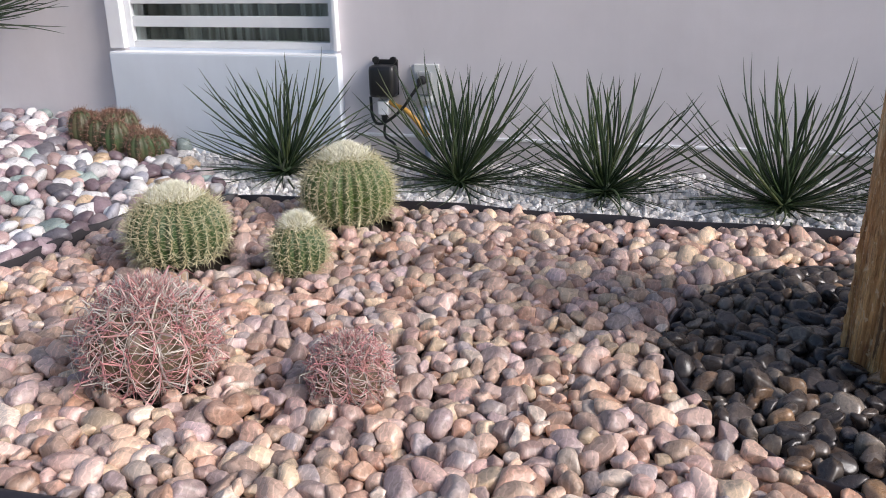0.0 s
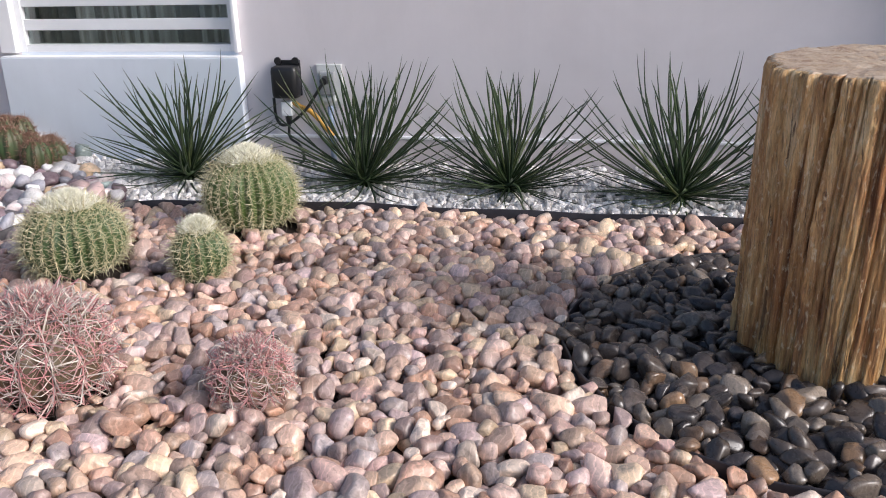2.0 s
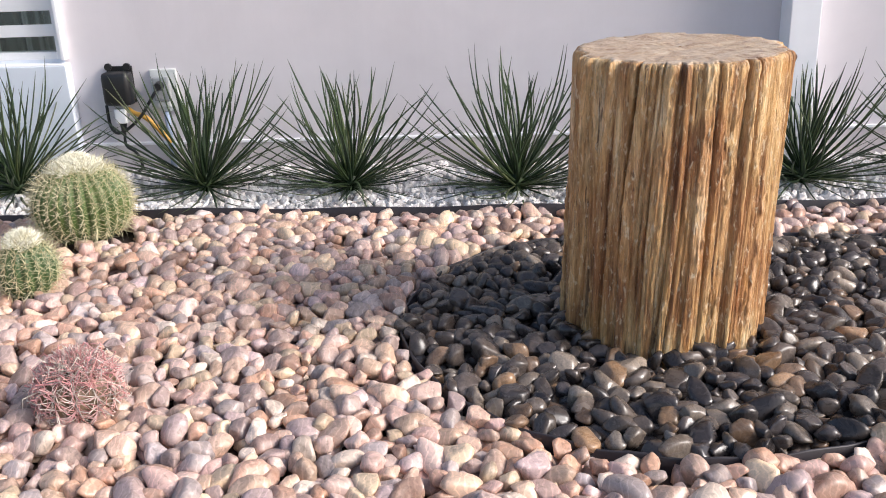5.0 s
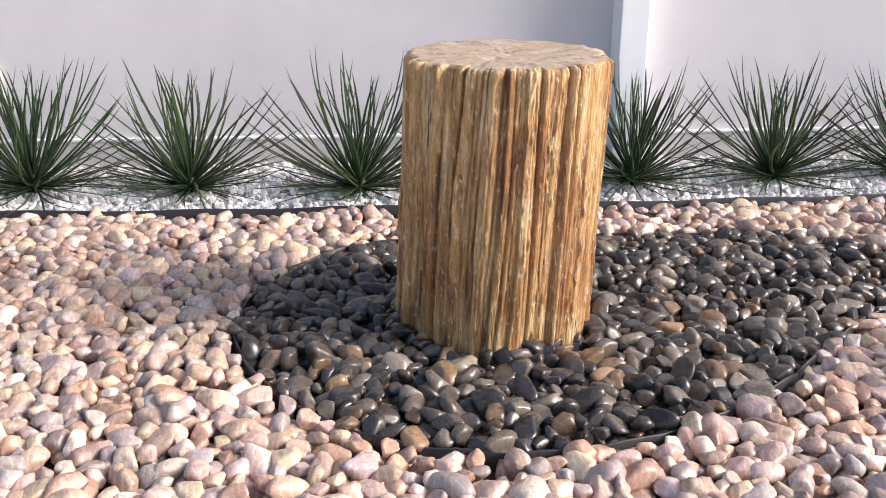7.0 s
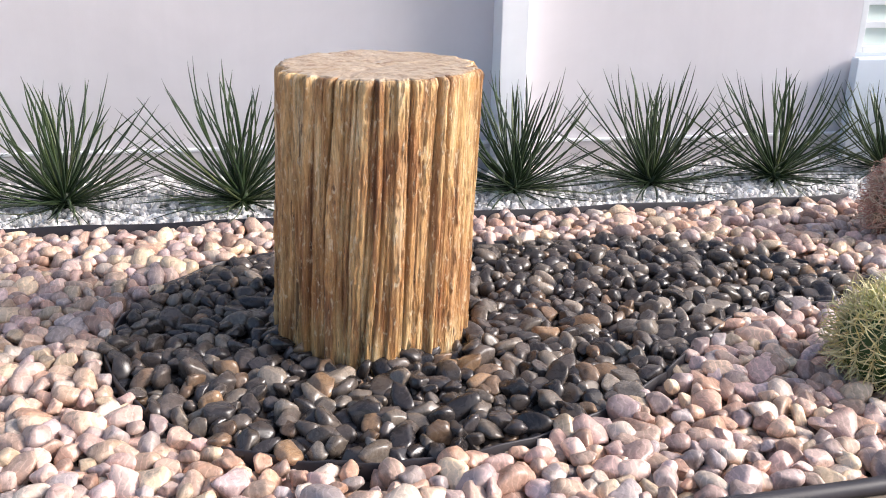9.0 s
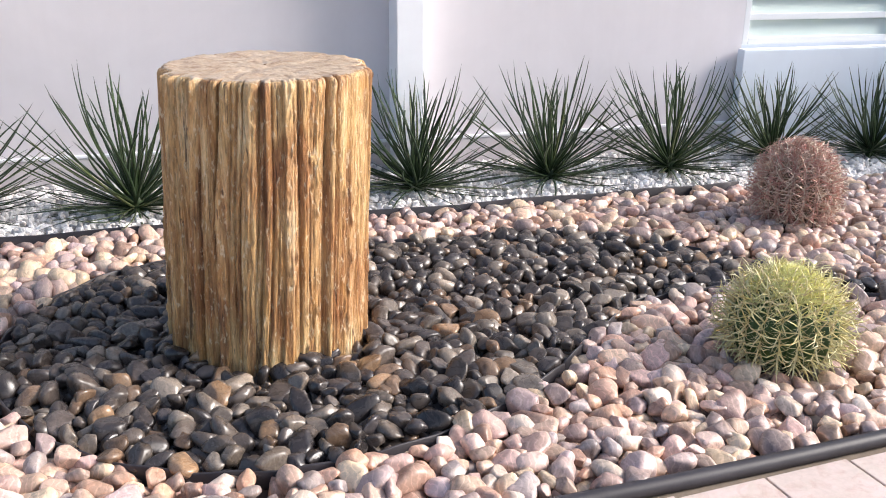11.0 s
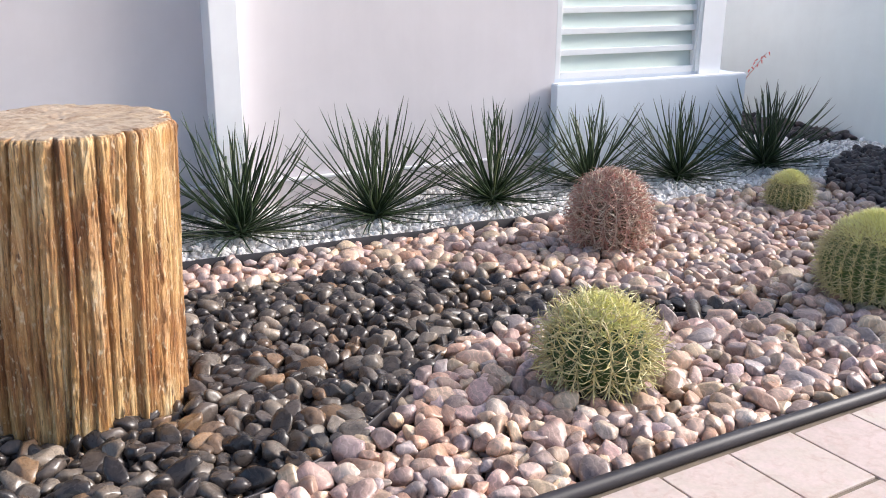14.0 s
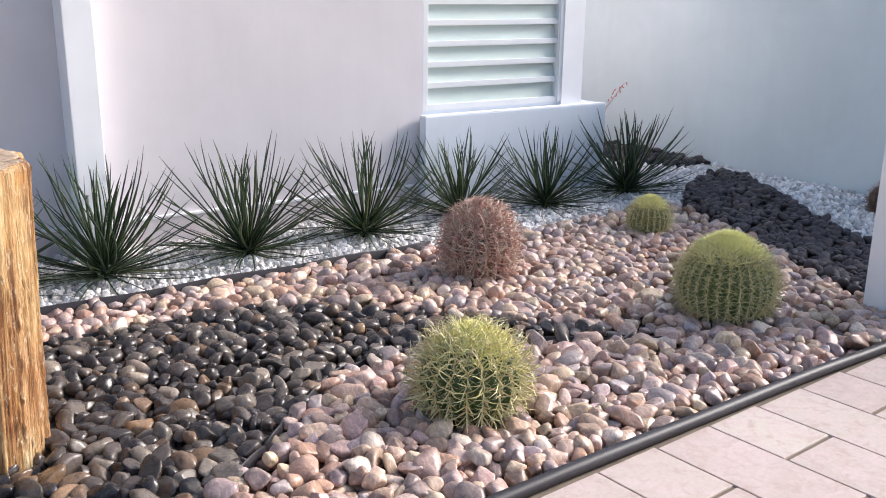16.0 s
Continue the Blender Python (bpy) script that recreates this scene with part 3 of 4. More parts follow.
# ---- petrified log ----
def petrified_log():
    rng = np.random.default_rng(5)
    na, nz = 900, 150
    a = np.linspace(0, 2 * math.pi, na, endpoint=False)
    h = 1.0
    zz = np.concatenate([np.linspace(-0.06, h - 0.03, nz - 4), h - 0.03 + 0.03 * np.sin(np.linspace(0.3, math.pi / 2, 4))])

    def slabs(count, spread, groove, gap):
        """Long splinters side by side round the trunk: where they end, how proud they stand, how deep the cracks go."""
        w = rng.uniform(0.35, 1.6, count) ** 1.3
        ends = np.concatenate([[0], np.cumsum(w)]) / w.sum() * 2 * math.pi
        return ends, rng.uniform(-spread, spread, count), rng.uniform(0.25, 1.0, count + 1) ** 1.5 * groove, gap

    def relief(s, th, deep):
        ends, proud, groove, gap = s
        th = np.mod(th, 2 * math.pi)
        i = np.clip(np.searchsorted(ends, th, side="right") - 1, 0, len(proud) - 1)
        lo, hi = (th - ends[i]) * 0.354, (ends[i + 1] - th) * 0.354
        w = (ends[i + 1] - ends[i]) * 0.354
        belly = 0.13 * w * (1 - (2 * np.minimum(lo, hi) / w - 1) ** 2) * 0.5
        return proud[i] * np.minimum(1, np.minimum(lo, hi) / 0.004) + belly - deep * (groove[i] * np.exp(-lo / gap) + groove[(i + 1) % len(proud)] * np.exp(-hi / gap))

    def field(f, fz, off):
        return np.array([[noise.noise(Vector((math.cos(q) * f, math.sin(q) * f, z * fz + off))) for q in a] for z in zz])

    coarse, middle, thin = slabs(32, 0.016, 0.034, 0.006), slabs(74, 0.007, 0.021, 0.0034), slabs(190, 0.002, 0.008, 0.0022)
    drift, wob, fade, fine, chip = field(2.0, 1.2, 0), field(7, 1.6, 9), field(5, 2.2, 21), field(20, 6.0, 33), field(42, 26.0, 3)
    V = np.zeros((nz, na, 3))
    for i, z in enumerate(zz):
        t = min(max(z / h, 0), 1)
        th = a + 0.05 * drift[i] + 0.014 * wob[i] + 0.006 * fine[i]
        deep = np.clip(0.62 + 1.3 * fade[i], 0.05, 1.25)
        r = 0.358 - 0.002 * t + relief(coarse, th, deep) + relief(middle, th + 0.02 * fade[i], np.clip(0.6 + 1.5 * wob[i], 0.0, 1.3)) + relief(thin, th, np.clip(0.5 + 2 * fine[i], 0, 1.2))
        r = r + 0.010 * wob[i] + 0.004 * fine[i] + 0.006 * np.clip(chip[i] - 0.10, 0, 1) * (1 + np.sign(fade[i])) - 0.006 * np.clip(-chip[i] - 0.25, 0, 1)
        if i >= nz - 4:
            r = r - (0.0, 0.003, 0.008, 0.018)[i - nz + 4]
        tw = a + 0.05 * t
        V[i, :, 0] = 1.004 + 0.032 * t + r * np.cos(tw)
        V[i, :, 1] = 3.36 + r * np.sin(tw)
        V[i, :, 2] = z
    idx = np.arange(nz * na).reshape(nz, na)
    nxt = np.roll(idx, -1, axis=1)
    F = np.stack([idx[:-1].ravel(), nxt[:-1].ravel(), nxt[1:].ravel(), idx[1:].ravel()], axis=1)
    root = new("petrified_log")
    root.location = (1.005, 3.36, 0)
    off = np.array((1.005, 3.36, 0))
    put("trunk", mesh_from("trunk", V.reshape(-1, 3) - off, F, M_LOG), root)
    # the cut top: rings of points inwards from the rim
    rim = V[-1] - off
    c = rim.mean(axis=0)
    rows = [rim]
    for s in np.linspace(0.985, 0.02, 26):
        q = c + (rim - c) * s
        q[:, 2] = rim[:, 2] + 0.004 + np.array([0.007 * noise.noise(Vector((p[0] * 14, p[1] * 14, 2))) + 0.003 * noise.noise(Vector((p[0] * 50, p[1] * 50, 5))) for p in q])
        rows.append(q)
    T = np.array(rows)
    idx = np.arange(len(rows) * na).reshape(len(rows), na)
    nxt = np.roll(idx, -1, axis=1)
    F = np.stack([idx[:-1].ravel(), nxt[:-1].ravel(), nxt[1:].ravel(), idx[1:].ravel()], axis=1)
    put("cut_top", mesh_from("cut_top", T.reshape(-1, 3), F, M_LOGTOP), root, None, "flat polished cut face with pale grain")
    return tagged(root, "upright ochre petrified wood log among black pebbles", "stone log")


petrified_log()


# ---- agaves ----
def leaf_mesh(length, bend, side, width):
    """A narrow leaf along x from the origin, keeled below, arching in z by bend and sideways by side."""
    n = 10
    V, F = [], []
    for i in range(n + 1):
        t = i / n
        x, y, z = length * t, side * length * t ** 2.2, bend * length * t * t
        w = width * (1 - t ** 9) * (1.2 - 0.45 * t) + 0.0007
        V += [(x, y - w, z + w * 0.35), (x, y, z - w * 0.6), (x, y + w, z + w * 0.35)]
    for i in range(n):
        b = 3 * i
        F += [(b, b + 3, b + 4, b + 1), (b + 1, b + 4, b + 5, b + 2), (b + 2, b + 5, b + 3, b)]
    return mesh_from("leaf", V, np.array(F), M_LEAF)


LEAVES = [leaf_mesh(l, b, c, 0.0066) for l, b, c in ((0.64, 0.14, 0.08), (0.62, 0.24, -0.12), (0.60, 0.04, 0.17), (0.58, -0.14, -0.10), (0.63, 0.20, 0.04), (0.60, 0.28, -0.20),
                                                     (0.61, 0.10, 0.14), (0.57, -0.08, 0.22), (0.65, 0.14, -0.06), (0.58, 0.22, 0.16))]
LOW_LEAVES = [leaf_mesh(l, b, c, 0.0042) for l, b, c in ((0.56, -0.06, 0.12), (0.60, -0.03, -0.10), (0.50, -0.10, 0.05), (0.54, 0.05, -0.16))]


def agave(x, y, size, seed, count=100, label="dark green narrow-leaved agave rosette in white gravel", lift=0.0):
    rng = random.Random(seed)
    root = new("agave")
    root.matrix_basis = pose(x, y, float(rise(x, y)))
    bm = bmesh.new()
    bmesh.ops.create_icosphere(bm, subdivisions=2, radius=0.045 * size, matrix=Matrix.Translation((0, 0, 0.05)) @ Matrix.Diagonal((1, 1, 1.7, 1)))
    if lift:
        bmesh.ops.translate(bm, verts=bm.verts, vec=(0, 0, lift))
        st = bmesh.new()
        tube(st, [(0, 0, -0.05), (0.01, 0.01, lift * 0.5), (0, 0, lift + 0.03)], [0.055, 0.045, 0.05], 12)
        part("stem", st, M_DULL, root, "rough brown stem", smooth=True)
    part("heart", bm, M_LEAF, root, smooth=True)
    for i in range(count):
        u = (i + 0.5) / count
        elev = 80 - 84 * (u ** 0.85) + rng.uniform(-9, 9)
        elev = max(min(elev, 83), -3)
        az = i * 137.508 + rng.uniform(-12, 12)
        s = size * rng.uniform(0.86, 1.05) * (0.90 + 0.20 * math.sin(math.radians(min(max(elev, 0), 90)) * 2)) * (1.0 if elev > 12 else 0.92) * (0.9 if elev > 58 else 1.0)
        kind = rng.choice(LEAVES)
        put("leaf", kind, root, pose(0, 0, lift + 0.025 + 0.085 * (1 - u) * rng.uniform(0.6, 1.1)) @ pose(0, 0, 0, rz=az) @ pose(0.01 + 0.035 * u, 0, 0, rx=rng.uniform(-20, 20), ry=-elev) @ Matrix.Scale(s, 4))
    # thin old leaves that lie out over the gravel
    for i in range(34):
        put("leaf", rng.choice(LOW_LEAVES), root, pose(0, 0, lift + 0.04) @ pose(0, 0, 0, rz=i * 137.508 + rng.uniform(-20, 20)) @ pose(0.03, 0, 0, rx=rng.uniform(-20, 20), ry=-rng.uniform(-1, 16)) @ Matrix.Scale(size * rng.uniform(0.75, 1.0), 4))
    return tagged(root, label, "agave", "agaves along the house wall")


for i, (x, y, s) in enumerate(((-2.36, 5.13, 1.03), (-1.26, 5.12, 1.05), (-0.42, 5.07, 1.0), (0.50, 5.0, 1.05), (1.28, 5.06, 1.0), (2.03, 5.04, 0.98), (2.87, 5.07, 0.98), (3.69, 5.1, 0.98),
                               (4.50, 5.2, 0.86), (5.22, 5.12, 0.86), (6.04, 5.12, 0.95))):
    agave(x, y, s, 40 + i)


# ---- cacti ----
def spine_field(points, normals, ups, spec, rng):
    """Thin three-sided spines at areoles. spec: list of (angle from the outward way, count, length, radius, curve)."""
    P0, N0, U0 = np.array(points), np.array(normals), np.array(ups)
    S0 = np.cross(N0, U0)
    VV, FF, base = [], [], 0
    tri = np.array([f for k in range(3) for f in ((k, (k + 1) % 3, 3 + (k + 1) % 3), (k, 3 + (k + 1) % 3, 3 + k), (3 + k, 3 + (k + 1) % 3, 6))])
    for ang, count, length, rad, curve in spec:
        n = len(P0) * count
        P, N, U, S = (np.repeat(a, count, axis=0) for a in (P0, N0, U0, S0))
        q = np.repeat(rng.uniform(0, 6.28, len(P0)), count) + np.tile(6.283 * np.arange(count) / count, len(P0)) + rng.uniform(-0.3, 0.3, n)
        an = ang + rng.uniform(-0.2, 0.2, n)
        d = N * np.cos(an)[:, None] + (U * np.sin(q)[:, None] + S * np.cos(q)[:, None]) * np.sin(an)[:, None]
        L = (length * rng.uniform(0.65, 1.2, n))[:, None]
        e = np.cross(d, N + 0.013)
        e /= np.linalg.norm(e, axis=1)[:, None] + 1e-9
        g = np.cross(d, e)
        mid = P + d * L * 0.5 + N * curve * L * 0.32
        tip = P + d * L - N * curve * L * 0.35
        V = np.zeros((n, 7, 3))
        for k, (c, r) in enumerate(((P, rad), (mid, rad * 0.75))):
            V[:, 3 * k] = c + e * r
            V[:, 3 * k + 1] = c - e * r * 0.5 + g * r * 0.87
            V[:, 3 * k + 2] = c - e * r * 0.5 - g * r * 0.87
        V[:, 6] = tip
        FF.append((tri[None] + (base + 7 * np.arange(n))[:, None, None]).reshape(-1, 3))
        VV.append(V.reshape(-1, 3))
        base += 7 * n
    return np.vstack(VV), np.vstack(FF)


def barrel(x, y, r, h, ribs, seed, body, spines, spec, wool, label, wool_size=0.3, name="barrel_cactus", areoles=21, category="cactus", sink=0.03, wool_len=0.03, wool_n=850, wool_r=0.0026, pad=True):
    """A ribbed round cactus: body, spines in rows on the ribs, and the woolly crown."""
    rng = np.random.default_rng(seed)
    root = new(name)
    root.matrix_basis = pose(x, y, float(rise(x, y)) - sink, 0, 0, rng.uniform(0, 360))
    na, nz = ribs * 8, 30

    def surf(a, t):
        # t 0 at the base, 1 at the crown
        ph = -0.95 + (math.pi / 2 + 0.95) * t
        z = h * 0.5 + h * 0.5 * np.sin(ph)
        rad = r * np.power(np.maximum(np.cos(ph), 0.0), 0.93)
        z = z - 0.05 * r * np.exp(-(rad / (r * 0.25)) ** 2)
        rib = np.abs(np.cos(a * ribs / 2))
        k = 1 - 0.13 * (1 - rib ** 0.8) * np.minimum(rad / (0.35 * r), 1)
        return rad * k * np.cos(a), rad * k * np.sin(a), z

    A, T = np.meshgrid(np.linspace(0, 2 * math.pi, na, endpoint=False), np.linspace(0, 1, nz))
    X, Y, Z = surf(A, T)
    idx = np.arange(na * nz).reshape(nz, na)
    nxt = np.roll(idx, -1, axis=1)
    F = np.stack([idx[:-1].ravel(), nxt[:-1].ravel(), nxt[1:].ravel(), idx[1:].ravel()], axis=1)
    put("body", mesh_from("body", np.stack([X.ravel(), Y.ravel(), Z.ravel()], 1), F, body), root)
    P, N, U = [], [], []
    for i in range(ribs):
        a = 2 * math.pi * i / ribs
        for j in range(areoles):
            t = 0.10 + 0.82 * (j + rng.uniform(0.3, 0.7)) / areoles
            p = np.array(surf(np.float64(a), np.float64(t)), float)
            q = np.array(surf(np.float64(a), np.float64(min(t + 0.02, 0.999))), float)
            up = (q - p) / (np.linalg.norm(q - p) + 1e-9)
            n = np.array((math.cos(a), math.sin(a), 0.0))
            n = n - up * n.dot(up)
            ln = np.linalg.norm(n)
            n = n / ln if ln > 1e-3 else np.array((0, 0, 1.0))
            if n[2] < -0.7 and j > areoles * 0.7:
                n = -n
            P.append(p); N.append(n); U.append(up)
    V, F = spine_field(P, N, U, spec, rng)
    tagged(put("spine_cover", mesh_from("spine_cover", V, F, spines, False), root), kind="stuff")
    # crown: a tuft of short wool and young spines
    P, N, U = [], [], []
    for j in range(wool_n):
        q, s = rng.uniform(0, 6.28), (abs(rng.normal(0, 1)) % 2.1) * wool_size * r
        P.append(np.array((s * math.cos(q), s * math.sin(q), h * 0.5 + h * 0.5 * math.sqrt(max(1 - (s / r) ** 2.15, 0.0)) - 0.004 + 0.09 * r * math.exp(-(s / (wool_size * r)) ** 2))))
        n = np.array((math.cos(q) * s / r * 1.3, math.sin(q) * s / r * 1.3, 1.0))
        n /= np.linalg.norm(n)
        N.append(n)
        U.append(np.array((math.cos(q + 1.6), math.sin(q + 1.6), 0.0)))
    V, F = spine_field(P, N, U, [(0.62, 5, wool_len * 0.8, wool_r, 0.1)], rng)
    tagged(put("crown", mesh_from("crown", V, F, wool, False), root, None, "woolly pale crown"), kind="stuff")
    if pad:
        # the felted middle of the crown, lying on the body
        na2, nr = 40, 8
        q = np.linspace(0, 2 * math.pi, na2, endpoint=False)
        rows = []
        for k in range(nr + 1):
            f = k / nr
            rr = wool_size * r * 0.85 * f * (1 + 0.18 * np.sin(q * 5 + 1) * f + 0.10 * np.sin(q * 11) * f)
            ph = np.arccos(np.clip(rr / r, 0, 1) ** (1 / 0.93))
            z = h * 0.5 + h * 0.5 * np.sin(ph) + 0.004 - 0.016 * f * f
            rows.append(np.stack([rr * np.cos(q), rr * np.sin(q), z], 1))
        idx = np.arange((nr + 1) * na2).reshape(nr + 1, na2)
        nxt = np.roll(idx, -1, axis=1)
        F = np.stack([idx[:-1].ravel(), idx[1:].ravel(), nxt[1:].ravel(), nxt[:-1].ravel()], axis=1)
        put("crown_felt", mesh_from("crown_felt", np.vstack(rows), F, wool), root, None, "felted wool in the middle of the crown")
    return tagged(root, label, category)


PALE = [(1.25, 7, 0.046, 0.0011, 0.1), (0.6, 2, 0.070, 0.0016, 0.2)]
GOLD = [(1.15, 7, 0.050, 0.0013, 0.15), (0.75, 3, 0.112, 0.0030, 0.4)]
PINK = [(1.40, 8, 0.12, 0.0022, 0.55), (1.1, 2, 0.14, 0.0036, 0.7)]
barrel(-2.20, 3.67, 0.226, 0.36, 26, 1, M_GREEN, M_SP_PALE, PALE, M_WOOL, "round green barrel cactus with pale woolly crown", 0.25, areoles=18, wool_len=0.062, wool_r=0.0022, wool_n=520)
barrel(-1.585, 3.66, 0.122, 0.27, 16, 2, M_GREEN, M_SP_PALE, PALE, M_WOOL, "small round green barrel cactus with white crown", 0.28, areoles=11, wool_len=0.062, wool_r=0.0022, wool_n=380)
barrel(-1.64, 4.37, 0.232, 0.405, 26, 3, M_GREEN2, M_SP_PALE, PALE, M_WOOL, "large round green barrel cactus with cream crown", 0.27, areoles=18, wool_len=0.062, wool_r=0.0022, wool_n=560)
barrel(-1.645, 2.60, 0.205, 0.345, 13, 4, M_DULL, M_SP_PINK, PINK, M_SP_PINK, "barrel cactus hidden in long pink and grey spines", 0.45, pad=False, wool_n=160, wool_r=0.0022, areoles=10, wool_len=0.09)
barrel(-0.94, 2.67, 0.122, 0.205, 12, 5, M_DULL, M_SP_PINK, [(1.40, 8, 0.08, 0.0017, 0.55), (1.1, 2, 0.095, 0.0027, 0.7)], M_SP_PINK, "small barrel cactus in tangled pink spines", 0.45, pad=False, wool_n=260, wool_r=0.0022, areoles=8, wool_len=0.06)
barrel(2.755, 2.64, 0.195, 0.335, 20, 6, M_GREEN, M_SP_GOLD, GOLD, M_SP_YEL, "golden barrel cactus with long yellow spines", 0.42, areoles=14, wool_len=0.06)
barrel(3.81, 4.02, 0.185, 0.415, 19, 7, M_DULL, M_SP_RED, [(1.25, 8, 0.080, 0.0018, 0.4), (0.85, 3, 0.115, 0.0030, 0.5)], M_SP_RED, "tall barrel cactus with reddish tangled spines", 0.45, pad=False, wool_n=260, wool_r=0.0022, wool_len=0.08)
barrel(5.36, 4.22, 0.132, 0.235, 21, 8, M_GREEN2, M_SP_GOLD, PALE, M_SP_YEL, "small barrel cactus with yellow crown", 0.34, areoles=15, wool_len=0.06, wool_n=700, wool_r=0.0030)
barrel(4.465, 2.85, 0.232, 0.385, 28, 9, M_GREEN2, M_SP_GOLD, [(1.2, 7, 0.050, 0.0013, 0.1), (0.6, 3, 0.075, 0.0020, 0.2)], M_SP_YEL, "large green barrel cactus with yellow crown", 0.34, areoles=19, wool_len=0.085, wool_n=950, wool_r=0.0030)
barrel(7.02, 3.50, 0.15, 0.24, 17, 10, M_REDGREEN, M_SP_BROWN, PALE, M_SP_BROWN, "small dark brown barrel cactus in white gravel", 0.4)
rng = random.Random(8)
for i in range(11):
    big = i < 7
    x, y = (-3.82 + 0.045 * i if big else -3.49 + 0.042 * (i - 7)) + rng.uniform(-0.02, 0.02), 5.14 + 0.10 * (i % 3) + rng.uniform(-0.03, 0.03)
    barrel(x, y, rng.uniform(0.085, 0.105), rng.uniform(0.23, 0.28) if big else rng.uniform(0.18, 0.22), 9, 20 + i, M_REDGREEN, M_SP_BROWN, [(1.1, 6, 0.034, 0.0014, 0.1), (0.3, 2, 0.045, 0.0018, 0.1)], M_SP_BROWN,
           "low reddish green ribbed cactus in a clump among mixed pebbles", 0.3, "clump_cactus", 8, wool_len=0.015, wool_n=40, pad=False)
agave(-4.45, 4.9, 1.4, 77, 110, "dark spiky rosette on a stem before the wall", lift=0.70)


# ---- electrical fittings on the wall ----
def fittings():
    t = new("transformer_box")
    t.location = (-1.88, WY, 0.53)
    part("body", boxes((-0.068, 0.100, -0.12, -0.012, -0.105, 0.095), bevel=0.03), M_BOX, t, smooth=True)
    part("back_plate", boxes((-0.062, 0.094, -0.016, 0.0, -0.10, 0.12), bevel=0.004), M_BOX, t)
    for s in (-0.042, 0.072):
        bm = bmesh.new()
        bmesh.ops.create_cone(bm, segments=16, radius1=0.022, radius2=0.022, depth=0.014, cap_ends=True, matrix=pose(s, -0.03, 0.118, 90, 0, 0))
        part("lug", bm, M_BOX, t, smooth=False)
    tagged(t, "black plastic transformer box fixed to the wall", "electrical box")
    o = new("outlet_box")
    o.location = (-1.60, WY, 0.50)
    part("back_plate", boxes((-0.082, 0.082, -0.02, 0.0, -0.13, 0.125), bevel=0.006), M_GREY_BOX, o)
    part("cover", boxes((-0.055, 0.045, -0.065, -0.02, -0.06, 0.085), bevel=0.012), M_SMOKE, o)
    part("cover_step", boxes((-0.05, 0.04, -0.05, -0.02, -0.10, -0.062), bevel=0.008), M_GREY_BOX, o)
    bm = bmesh.new()
    bmesh.ops.create_cone(bm, segments=20, radius1=0.028, radius2=0.022, depth=0.05, cap_ends=True, matrix=pose(-0.01, -0.085, 0.035, 90, 0, 0))
    part("plug", bm, M_BOX, o, smooth=False)
    tagged(o, "weathered grey outdoor outlet box with black plug", "outlet box")
    c = new("timer_plug")
    c.location = (-1.87, WY - 0.06, 0.36)
    part("body", boxes((-0.035, 0.035, -0.03, 0.03, -0.045, 0.045), bevel=0.008), M_ALU, c)
    bm = bmesh.new()
    tube(bm, [(0, 0, -0.045), (0, 0, -0.10)], [0.022, 0.016], 12)
    part("gland", bm, M_BOX, c)
    tagged(c, "white plug connector hanging under the black box", "plug")

    def cord(name, pts, r, mat, label):
        bm = bmesh.new()
        tube(bm, [tuple(p) for p in smooth_line(pts, 6)], r, 8)
        tagged(part(name, bm, mat, None, smooth=True), label, "cable")

    y = WY - 0.05
    cord("power_cable", [(-1.61, y - 0.05, 0.53), (-1.66, y - 0.06, 0.46), (-1.74, y - 0.04, 0.36), (-1.84, y - 0.02, 0.28), (-1.92, y, 0.25), (-1.96, y + 0.01, 0.30), (-1.965, y + 0.01, 0.42)], 0.010, M_BOX, "black power cable looping between the boxes")
    cord("power_cable", [(-1.87, y, 0.27), (-1.88, y, 0.20), (-1.86, y - 0.02, 0.165), (-1.80, y - 0.04, 0.13), (-1.775, y - 0.05, 0.05), (-1.81, y - 0.06, 0.01)], 0.009, M_BOX, "black cable running down into the gravel")
    cord("yellow_cord", [(-1.83, y, 0.395), (-1.79, y - 0.02, 0.375), (-1.72, y - 0.03, 0.35), (-1.66, y - 0.03, 0.29), (-1.62, y - 0.03, 0.24), (-1.58, y - 0.03, 0.19)], 0.016, M_YELLOW, "orange yellow extension cord")
    bm = bmesh.new()
    tube(bm, [(-1.60, WY - 0.035, 0.37), (-1.60, WY - 0.035, 0.22), (-1.60, WY - 0.035, -0.02)], 0.018, 12)
    tagged(part("conduit", bm, M_BLUEGREY, None, smooth=True), "blue-grey conduit from the outlet into the ground", "pipe")


fittings()


# ---- flower stalk ----
def flower_stalk():
    root = new("red_flower_stalk")
    root.location = (6.40, 5.9, float(rise(6.40, 5.9)) - 0.03)
    bm = bmesh.new()
    pts = [(0, 0, 0), (0.05, 0.0, 0.26), (0.13, 0.0, 0.60), (0.33, 0.0, 0.80)]
    tube(bm, pts, [0.006, 0.005, 0.004, 0.002], 6)
    part("stem", bm, M_SP_RED, root, smooth=True)
    rng = random.Random(3)
    for i in range(9):
        bm = bmesh.new()
        t = i / 8
        p = Vector((0.17 + 0.16 * t, 0, 0.66 + 0.13 * t)) + Vector((rng.uniform(-0.03, 0.03), rng.uniform(-0.03, 0.03), rng.uniform(-0.01, 0.01)))
        bmesh.ops.create_cone(bm, segments=6, radius1=0.003, radius2=0.006, depth=0.028, cap_ends=True, matrix=Matrix.Translation(p) @ pose(0, 0, 0, rng.uniform(-60, 60), rng.uniform(-60, 60), 0))
        part("flower", bm, M_FLOWER, root)
    return tagged(root, "thin stalk with small coral red flowers", "flower")


